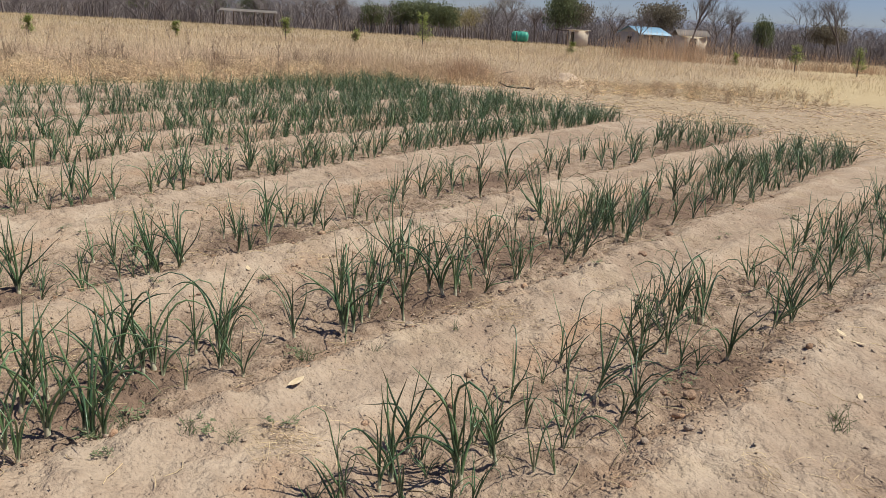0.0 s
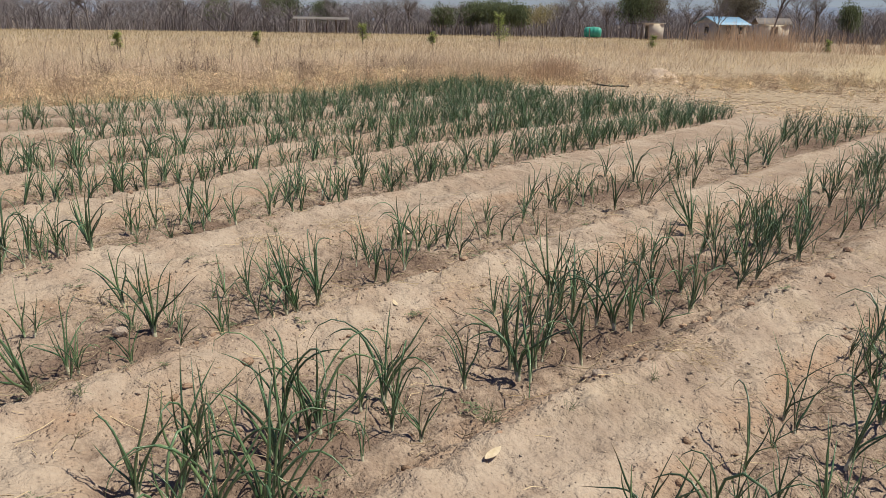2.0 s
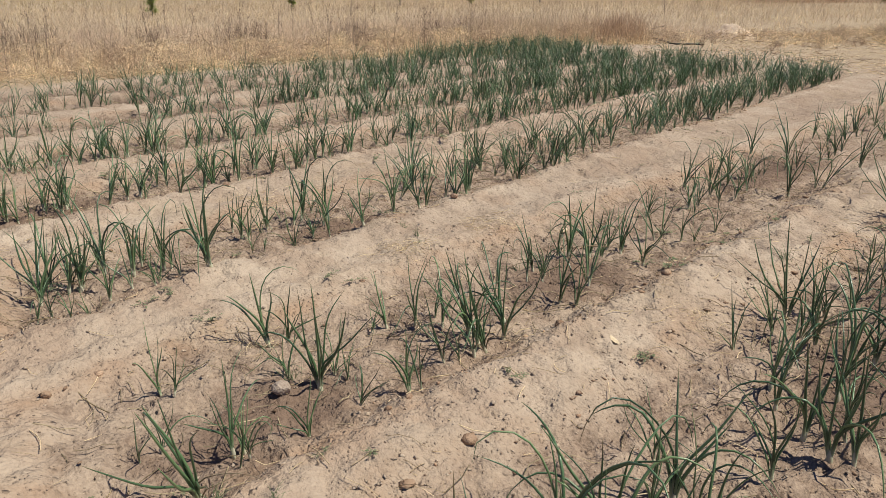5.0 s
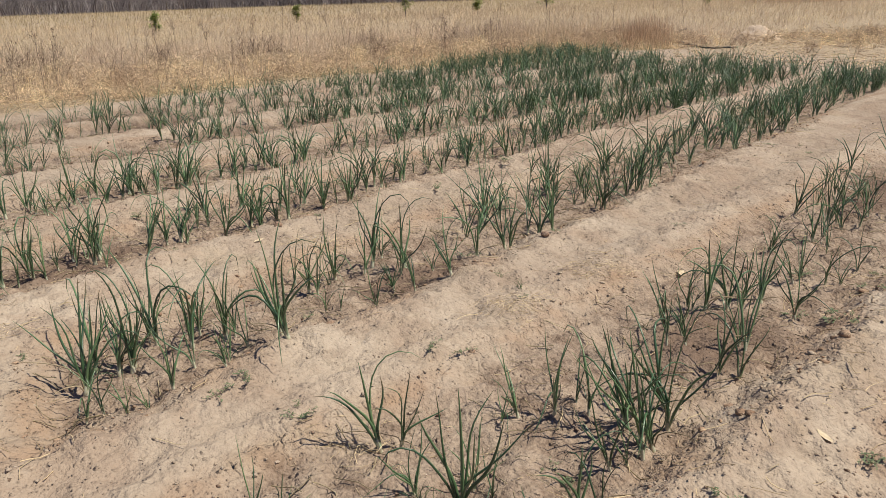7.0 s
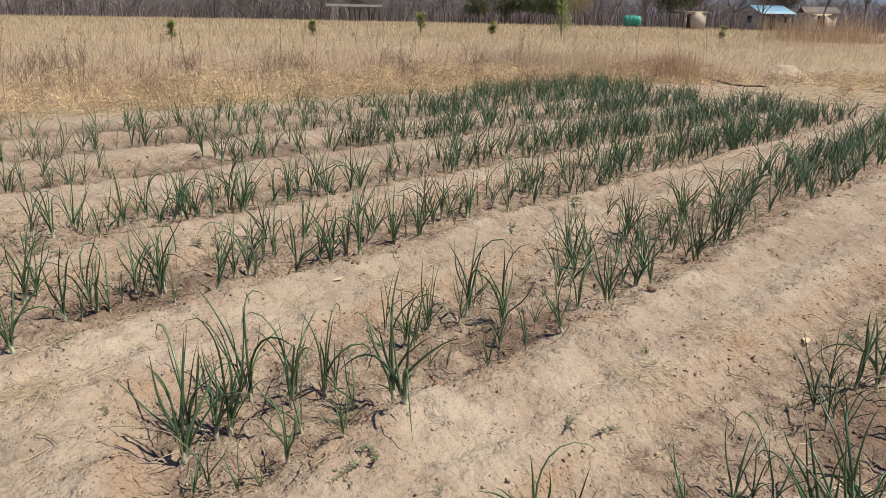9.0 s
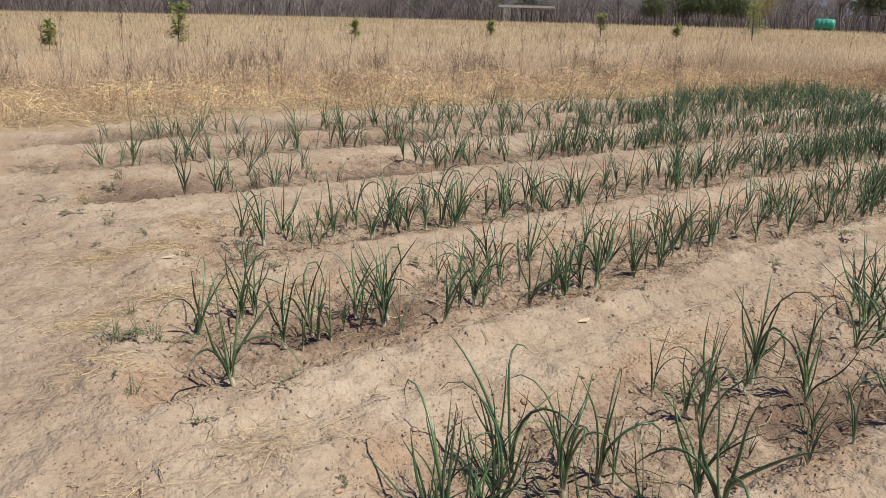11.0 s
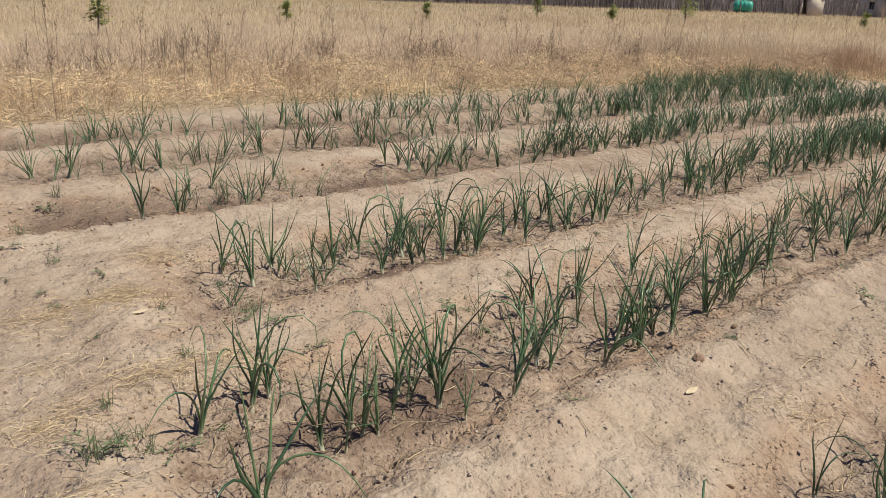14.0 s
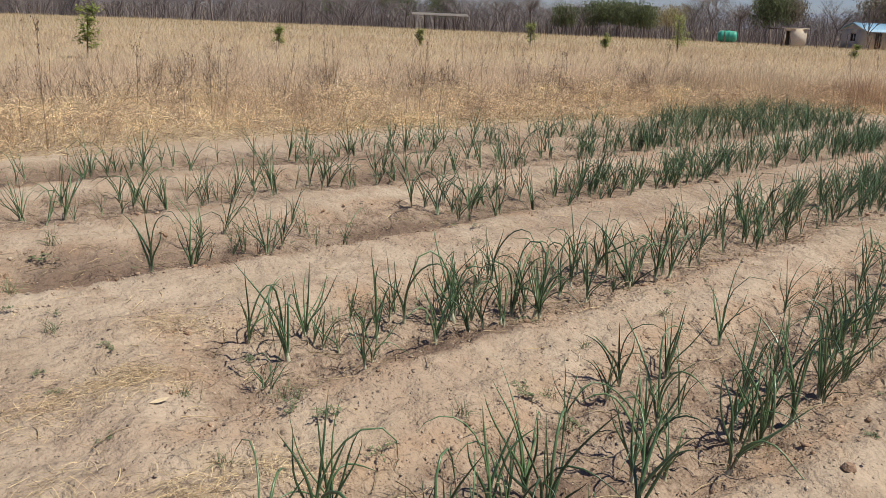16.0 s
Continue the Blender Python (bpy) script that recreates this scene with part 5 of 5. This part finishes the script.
def grow(trunk, crown, tips, r, p, d, length, radius, level, deep, spread):
    n = 4 if level < 2 else (3 if level < 3 else 2)
    pts = [p]
    for k in range(n - 1):
        d = d + r.normal(0, 0.13, 3) + np.array([0, 0, 0.05])
        d = d / np.linalg.norm(d)
        pts.append(pts[-1] + d * length / (n - 1))
    (trunk if level == 0 else crown).tube(pts, np.linspace(radius, radius * (0.62 if level < 3 else 0.3), n), 6 if level == 0 else (4 if level == 1 else 3))
    if level >= deep:
        tips.append(pts[-1])
        return
    for k in range([4, 4, 5, 4][min(level, 3)] + int(r.integers(0, 2))):
        t = r.uniform(0.45, 1.0) if level else r.uniform(0.75, 1.0)
        c = np.array([np.interp(t * (n - 1), range(n), [q[i] for q in pts]) for i in range(3)])
        a = r.uniform(0, 6.28)
        side = np.array([np.cos(a), np.sin(a), 0.0])
        e = d * (1 - spread) + side * spread + np.array([0, 0, 0.12])
        e /= np.linalg.norm(e)
        grow(trunk, crown, tips, r, c, e, length * r.uniform(0.55, 0.8) * (1.25 if level == 0 else 1.0), radius * 0.52, level + 1, deep, spread)


def tree_template(seed, spread, deep, leaves=0, leaf=None, radius=0.42, leaf_size=0.16, clump=0.35, trunk_len=2.0):
    """Meshes of a tree scaled to 1 m high."""
    r = np.random.default_rng(seed)
    trunk, crown, tips, fol = Geo(), Geo(), [], Geo()
    grow(trunk, crown, tips, r, np.zeros(3), np.array([r.normal(0, 0.08), r.normal(0, 0.08), 1.0]), trunk_len, 0.088, 0, deep, spread)
    tips = np.array(tips)
    top = max(tips[:, 2].max(), 0.1)
    across = np.percentile(np.hypot(tips[:, 0], tips[:, 1]), 90) / radius
    if leaves:
        for k in range(leaves):
            c = tips[r.integers(0, len(tips))] + np.clip(r.normal(0, clump, 3), -1.4 * clump, 1.4 * clump) * np.array([1, 1, 0.6])
            u, w = r.normal(0, 1, 3), r.normal(0, 1, 3)
            w = np.cross(u, w)
            fol.card(c, u / np.linalg.norm(u) * leaf_size * r.uniform(0.6, 1.2), w / np.linalg.norm(w) * leaf_size * 0.6, 0.02)
        top = np.percentile(np.concatenate(fol.v)[:, 2], 99)
        across = np.percentile(np.hypot(*np.concatenate(fol.v)[:, :2].T), 92) / radius
    for g in (trunk, crown, fol):
        g.v = [v / np.array([across, across, top]) for v in g.v]
    return (trunk.mesh("trunk", BARK), crown.mesh("branches", BARK, False), fol.mesh("crown", leaf, False) if leaves else None)


BARE = [tree_template(11 + k, 0.42 + 0.08 * (k % 3), 4, radius=0.40, trunk_len=1.6 + 0.5 * (k % 3)) for k in range(5)]
GREEN = [tree_template(31 + k, 0.66, 3, 4600, FOLIAGE, radius=0.5, clump=0.5, trunk_len=0.8, leaf_size=0.07) for k in range(3)]
BROWN = [tree_template(41 + k, 0.60, 3, 4800, FOLIAGE_BROWN, clump=0.5, trunk_len=1.0, leaf_size=0.075) for k in range(2)]
YELLOW = [tree_template(51, 0.55, 3, 1800, FOLIAGE_YELLOW, clump=0.5, trunk_len=0.8, leaf_size=0.055)]
SPARSE = [tree_template(61 + k, 0.48, 4, 1100, FOLIAGE_BROWN, leaf_size=0.05, clump=0.35, trunk_len=1.8) for k in range(2)]
KINDS = {
    "bare": (BARE, "leafless grey tree with spreading branches at the field's edge"),
    "green": (GREEN, "dark green bushy tree at the edge of the field"),
    "brown": (BROWN, "round-crowned tree with dull brownish leaves"),
    "yellow": (YELLOW, "bushy tree with yellowing leaves by the pole fence"),
    "sparse": (SPARSE, "tall tree with thin, half-bare crown near the huts"),
}


def tree(kind, k, az, d, el, wide=1.0):
    meshes, label = KINDS[kind]
    trunk, branches, crown = meshes[k % len(meshes)]
    x, y = bearing(az, d)
    z = ground_z(x, y) - 0.05
    h = 1.47 + FAR * d * math.tan(radians(el)) - z
    root = new("tree")
    part("trunk", trunk, root)
    part("crown", branches, root)
    if crown:
        part("foliage", crown, root)
    root.matrix_basis = Matrix.Translation((x, y, z)) @ Matrix.Rotation(k * 2.4 + az, 4, "Z") @ Matrix.Diagonal((h * wide, h * wide, h, 1))
    tagged(root, label, "tree", "trees round the field")


# kind, bearing, distance, height as an angle, spread
WESTERN = [
    ("bare", 8.0, 104, 2.3, 1.0), ("bare", 7.0, 108, 2.1, 1.0), ("bare", 10.0, 112, 1.5, 1.2), ("green", 15.8, 122, 1.2, 0.9), ("brown", 12.9, 124, 1.15, 0.9), ("brown", 19.6, 124, 1.5, 1.1), ("green", 20.4, 120, 1.6, 0.9),
    ("green", 22.9, 118, 1.15, 0.9), ("bare", 23.9, 116, 1.6, 1.2), ("bare", 27.2, 104, 2.0, 1.2), ("bare", 28.9, 100, 2.05, 1.1), ("green", 31.2, 108, 1.0, 0.95), ("green", 33.0, 110, 1.25, 0.95), ("green", 34.6, 109, 1.35, 1.0),
    ("green", 36.3, 108, 1.25, 0.9), ("yellow", 38.0, 102, 1.25, 1.1), ("sparse", 40.6, 108, 2.45, 0.9), ("sparse", 39.6, 110, 2.0, 0.9), ("green", 43.9, 116, 2.4, 0.7),
]
EASTERN = [
    ("brown", 45.2, 118, 1.9, 0.9), ("bare", 42.4, 112, 1.9, 1.1), ("bare", 47.6, 98, 2.3, 0.9), ("brown", 50.4, 125, 2.15, 1.15), ("bare", 52.6, 92, 3.7, 0.9), ("bare", 54.4, 96, 3.0, 0.8), ("bare", 55.4, 100, 2.4, 0.8),
    ("green", 57.15, 112, 1.45, 0.55), ("bare", 59.6, 90, 3.5, 0.9), ("bare", 62.1, 88, 3.4, 1.0), ("brown", 60.9, 112, 1.3, 1.2), ("bare", 64.6, 86, 3.2, 1.0), ("brown", 66.5, 112, 1.4, 1.2), ("bare", 67.5, 92, 2.8, 1.0),
    ("bare", -4.0, 112, 2.0, 1.0), ("bare", -8.5, 114, 1.9, 1.0), ("bare", 0.8, 110, 1.8, 1.0), ("bare", 3.2, 116, 1.7, 1.0), ("bare", 17.6, 112, 1.4, 1.1), ("bare", 49.5, 100, 1.9, 0.9),
]
for k, (kind, az, d, el, wide) in enumerate(WESTERN + EASTERN):
    tree(kind, k, az, d, el, wide)


def woods():
    """The far belt of bare trees and scrub, joined."""
    low = []
    for k in range(8):
        r = np.random.default_rng(80 + k)
        a, b, tips = Geo(), Geo(), []
        for stem in range(2):
            grow(a, b, tips, r, np.array([r.normal(0, 0.25), r.normal(0, 0.25), 0.0]), np.array([r.normal(0, 0.35), r.normal(0, 0.35), 1.0]), r.uniform(0.5, 1.4), 0.024, 1, 3, 0.6)
        v = np.concatenate(a.v + b.v)
        q = np.concatenate([x + (a.n if i >= len(a.q) else 0) for i, x in enumerate(a.q + b.q)])
        low.append((v / max(1e-3, v[:, 2].max()), q))
    vs, qs, base = [], [], 0
    for k in range(1250):
        az = rng.uniform(-24, 72)
        d = 109 + 50 * rng.random() ** 1.6 if az < 38 else 116 + 55 * rng.random()
        x, y = bearing(az, d)
        h = FAR * 1.1 * (rng.uniform(2.8, 4.7) if k % 3 else rng.uniform(1.0, 2.6)) * (0.55 + 0.45 * d / 115)
        v, q = low[k % 8]
        w, wide = rng.uniform(0, 6.28), h * rng.uniform(0.9, 1.4)
        c, s = math.cos(w), math.sin(w)
        vs.append(np.stack([(v[:, 0] * c - v[:, 1] * s) * wide + x, (v[:, 0] * s + v[:, 1] * c) * wide + y, v[:, 2] * h - 1.25], -1))
        qs.append(q + base)
        base += len(v)
    tagged(new("far_woods", fast_mesh("far_woods", np.concatenate(vs), [np.concatenate(qs)], WOODS)), "grey-brown leafless bushland beyond the field", "woods", kind="stuff")


woods()
blades(30000, wedge(156, 215, -24, 72, 1.3), (1.2, 5.6), (0.025, 0.07), 0.42, WOODS, "far_scrub", "grey-mauve leafless scrub between the far trees", "scrub", seg=2, tuft=6, loose=0.5)


def hills():
    n = 90
    az = np.radians(np.linspace(-60, 110, n))
    h = 26 + 13 * fbm(np.linspace(0, 9, n), np.zeros(n) + 3, 1.0, 3) + 14 * np.exp(-((np.degrees(az) - 60) / 16) ** 2)
    rows = [np.stack([np.sin(az) * d, np.cos(az) * d, h * f], -1) for d, f in ((1500, -0.2), (1560, 0.55), (1650, 0.9), (1750, 1.0))]
    a = (np.arange(3)[:, None] * n + np.arange(n - 1)[None]).ravel()
    # no haze in the air here: HILL carries it as a colour
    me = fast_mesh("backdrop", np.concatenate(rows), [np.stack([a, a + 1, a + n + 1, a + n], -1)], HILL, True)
    tagged(new("backdrop", me), "low hills on the horizon, haze put into their blue-grey colour", "hills", kind="structure")


hills()


# ---- pole fences ----
def pole_mesh(seed):
    r = np.random.default_rng(seed)
    g = Geo()
    s = np.linspace(0, 1, 5)
    g.tube(np.stack([r.normal(0, 0.05) * s, r.normal(0, 0.05) * s, s], -1) + r.normal(0, 0.012, (5, 3)), np.linspace(0.05, 0.035, 5), 6)
    v = g.v[0][-6:]
    g.add(v, (), [(0, 1, 2), (0, 2, 3), (0, 3, 4), (0, 4, 5)])
    return g.mesh("post", POST)


POLES = [pole_mesh(k) for k in range(6)]


def pole_fence(a0, a1, d0, d1, count, height, label):
    root = new("pole_fence")
    for k in range(count):
        t = (k + rng.uniform(-0.35, 0.35)) / max(1, count - 1)
        x, y = bearing(a0 + (a1 - a0) * t, d0 + (d1 - d0) * t + rng.normal(0, 0.25))
        ob = part("post", POLES[k % 6], root)
        h = rng.uniform(height[0], height[1])
        ob.matrix_basis = pose(x, y, ground_z(x, y) - 0.1, rng.normal(0, 5), rng.normal(0, 5), k * 50) @ Matrix.Diagonal((1.7, 1.7, h * FAR, 1))
    tagged(root, label, "fence")


pole_fence(29.0, 39.5, 96, 98, 46, (0.9, 1.9), "close-set fence of rough upright wooden poles")
pole_fence(-16, 28.5, 108, 98, 26, (0.8, 1.6), "sparse line of rough wooden fence posts before the woods")
pole_fence(40.5, 53, 94, 88, 14, (1.0, 1.7), "leaning wooden poles of the homestead fence")
pole_fence(54, 68, 80, 74, 11, (0.9, 1.4), "thin wooden fence posts beyond the golden grass")


# ---- homestead ----
def slab(name, lo, hi, mat, parent, label=""):
    g = Geo()
    box(g, lo, hi)
    return part(name, g.mesh(name, mat, False), parent, label)


def corrugated(name, x0, x1, a, b, mat, parent):
    """A sheet roof slope from edge a to edge b (y, z), ribbed along x."""
    n = int((x1 - x0) / 0.12)
    x = np.linspace(x0, x1, n)
    w = 0.02 * np.cos(np.arange(n) * math.pi)
    rows = [np.stack([x, np.full(n, y), z + w + off], -1) for y, z, off in ((*a, 0.0), (*b, 0.0), (*b, -0.04), (*a, -0.04))]
    i = np.arange(n - 1)
    quads = np.concatenate([np.stack([i + r * n, i + 1 + r * n, i + 1 + ((r + 1) % 4) * n, i + ((r + 1) % 4) * n], -1) for r in range(4)])
    return part(name, fast_mesh(name, np.concatenate(rows), [quads], mat), parent)


def house():
    root = new("house")
    x, y = bearing(49.35, 103)
    root.matrix_basis = pose(x, y, ground_z(x, y) - 0.05, 0, 0, -10) @ Matrix.Scale(0.9 * FAR, 4)
    L, W, H, R = 4.9, 4.0, 2.35, 3.1
    g = Geo()
    # gable end with a window hole, built of pieces
    for lo, hi in (((0, 0, 0), (0.2, 1.5, H)), ((0, 2.4, 0), (0.2, W, H)), ((0, 1.5, 0), (0.2, 2.4, 0.95)), ((0, 1.5, 1.85), (0.2, 2.4, H))):
        box(g, lo, hi)
    for xa in (0.0, L - 0.2):
        g.add([(xa, 0, H), (xa, W, H), (xa, W / 2, R), (xa + 0.2, 0, H), (xa + 0.2, W, H), (xa + 0.2, W / 2, R)], [(0, 1, 4, 3), (1, 2, 5, 4), (2, 0, 3, 5)], [(0, 2, 1), (3, 4, 5)])
    box(g, (L - 0.2, 0, 0), (L, W, H))
    box(g, (0.2, W - 0.2, 0), (L - 0.2, W, H))
    part("wall", g.mesh("wall", PLASTER, False), root, "bare grey cement wall")
    g = Geo()
    for lo, hi in (((0.2, 0, 0), (1.6, 0.2, H)), ((1.6, 0, 2.0), (2.5, 0.2, H)), ((2.5, 0, 0), (3.8, 0.2, H)), ((3.8, 0, 0), (4.4, 0.2, 0.95)), ((3.8, 0, 1.85), (4.4, 0.2, H)), ((4.4, 0, 0), (L - 0.2, 0.2, H))):
        box(g, lo, hi)
    part("front_wall", g.mesh("front_wall", PLASTER_PALE, False), root, "pale plastered front wall")
    slab("door", (1.62, 0.08, 0), (2.48, 0.13, 1.98), POST, root, "dark wooden door")
    win = slab("window", (0.08, 1.52, 0.97), (0.11, 2.38, 1.83), GLASS_DARK, root, "dark window pane")
    g = Geo()
    for lo, hi in (((0.03, 1.5, 0.95), (0.17, 1.56, 1.85)), ((0.03, 2.34, 0.95), (0.17, 2.4, 1.85)), ((0.03, 1.92, 0.95), (0.17, 1.98, 1.85)), ((0.03, 1.56, 0.95), (0.17, 2.34, 1.0)), ((0.03, 1.56, 1.8), (0.17, 2.34, 1.85))):
        box(g, lo, hi)
    part("frame", g.mesh("frame", POST, False), win)
    slab("window", (3.82, 0.08, 0.97), (4.38, 0.11, 1.83), GLASS_DARK, root, "dark window pane")
    corrugated("roof", -0.35, L + 0.3, (-0.75, H - 0.22), (W / 2, R + 0.06), ROOF, root)
    corrugated("roof", -0.35, L + 0.3, (W / 2, R + 0.06), (W + 0.4, H - 0.08), ROOF, root)
    for xa in (0.1, 1.6, 3.1, 4.7):
        slab("veranda_post", (xa, -0.62, 0), (xa + 0.09, -0.53, H - 0.22), POST, root)
    tagged(root, "small grey house with light blue sheet-metal roof", "house")


def hut():
    root = new("hut")
    x, y = bearing(52.7, 103)
    root.matrix_basis = pose(x, y, ground_z(x, y) - 0.05, 0, 0, -38) @ Matrix.Scale(FAR, 4)
    g = Geo()
    box(g, (-1.6, -1.5, 0), (1.6, 1.5, 2.05))
    part("wall", g.mesh("wall", PLASTER_PALE, False), root)
    corrugated("roof", -1.9, 1.9, (-1.8, 2.05), (0, 2.75), ROOF_OLD, root)
    corrugated("roof", -1.9, 1.9, (0, 2.75), (1.8, 2.05), ROOF_OLD, root)
    slab("door", (-0.4, -1.53, 0), (0.4, -1.48, 1.8), POST, root)
    tagged(root, "small pale hut with worn pinkish sheet roof", "hut")


def white_shed():
    root = new("shed")
    x, y = bearing(45.35, 98)
    root.matrix_basis = pose(x, y, ground_z(x, y) - 0.05, 0, 0, -42) @ Matrix.Scale(FAR, 4)
    g = Geo()
    for lo, hi in (((-1.1, -0.9, 0), (-0.95, 0.9, 1.85)), ((-0.5, -0.9, 0), (1.1, 0.9, 1.85)), ((-0.95, 0.7, 0), (-0.5, 0.9, 1.85)), ((-0.95, -0.9, 1.65), (-0.5, 0.7, 1.85))):
        box(g, lo, hi)
    part("wall", g.mesh("wall", PLASTER_PALE, False), root, "whitewashed wall with a dark doorway")
    slab("roof", (-1.3, -1.1, 1.85), (1.3, 1.1, 1.95), PLASTER_PALE, root)
    for xa in (-2.6, -1.9, -1.35):
        slab("post", (xa, -0.8, 0), (xa + 0.1, -0.7, 1.75), POST, root)
    slab("beam", (-2.75, -0.82, 1.75), (-1.15, -0.68, 1.87), POST, root)
    tagged(root, "small whitewashed outbuilding with flat roof and lean-to poles", "shed")


def shelter():
    root = new("shelter")
    x, y = bearing(22.75, 104)
    root.matrix_basis = pose(x, y, ground_z(x, y) - 0.05, 0, 0, -22) @ Matrix.Scale(FAR, 4)
    for k in range(6):
        for ya in (-1.5, 1.5):
            ob = part("post", POLES[k], root)
            ob.matrix_basis = pose(-3.0 + 1.2 * k, ya, 0, 0, 0, 30 * k) @ Matrix.Diagonal((1.4, 1.4, 1.85, 1))
    corrugated("roof", -3.4, 3.4, (-1.9, 1.75), (1.9, 2.05), ROOF_OLD, root)
    tagged(root, "open pole shelter with flat grey sheet roof", "shelter")


def water_tank():
    root = new("water_tank")
    x, y = bearing(41.36, 97)
    root.matrix_basis = pose(x, y, ground_z(x, y), 0, 0, -48) @ Matrix.Scale(FAR, 4)
    g = Geo()
    xs = np.array([-1.0, -0.97, -0.85, -0.62, -0.58, -0.52, -0.2, -0.16, -0.1, 0.2, 0.24, 0.3, 0.6, 0.66, 0.85, 0.97, 1.0])
    rs = np.array([0.05, 0.38, 0.54, 0.58, 0.61, 0.58, 0.58, 0.61, 0.58, 0.58, 0.61, 0.58, 0.58, 0.57, 0.54, 0.38, 0.05])
    g.tube(np.stack([xs, 0 * xs, 0 * xs + 0.72], -1), rs, 20)
    part("body", g.mesh("body", TANK), root)
    for xa in (-0.6, 0.5):
        slab("cradle", (xa, -0.5, -0.02), (xa + 0.12, 0.5, 0.22), POST, root)
    g = Geo()
    g.tube([(0, 0, 1.28), (0, 0, 1.36), (0, 0, 1.365)], [0.2, 0.2, 0.01], 12)
    part("lid", g.mesh("lid", TANK), root)
    tagged(root, "green plastic water tank lying on wooden cradles", "water tank")


house()
hut()
white_shed()
shelter()
water_tank()
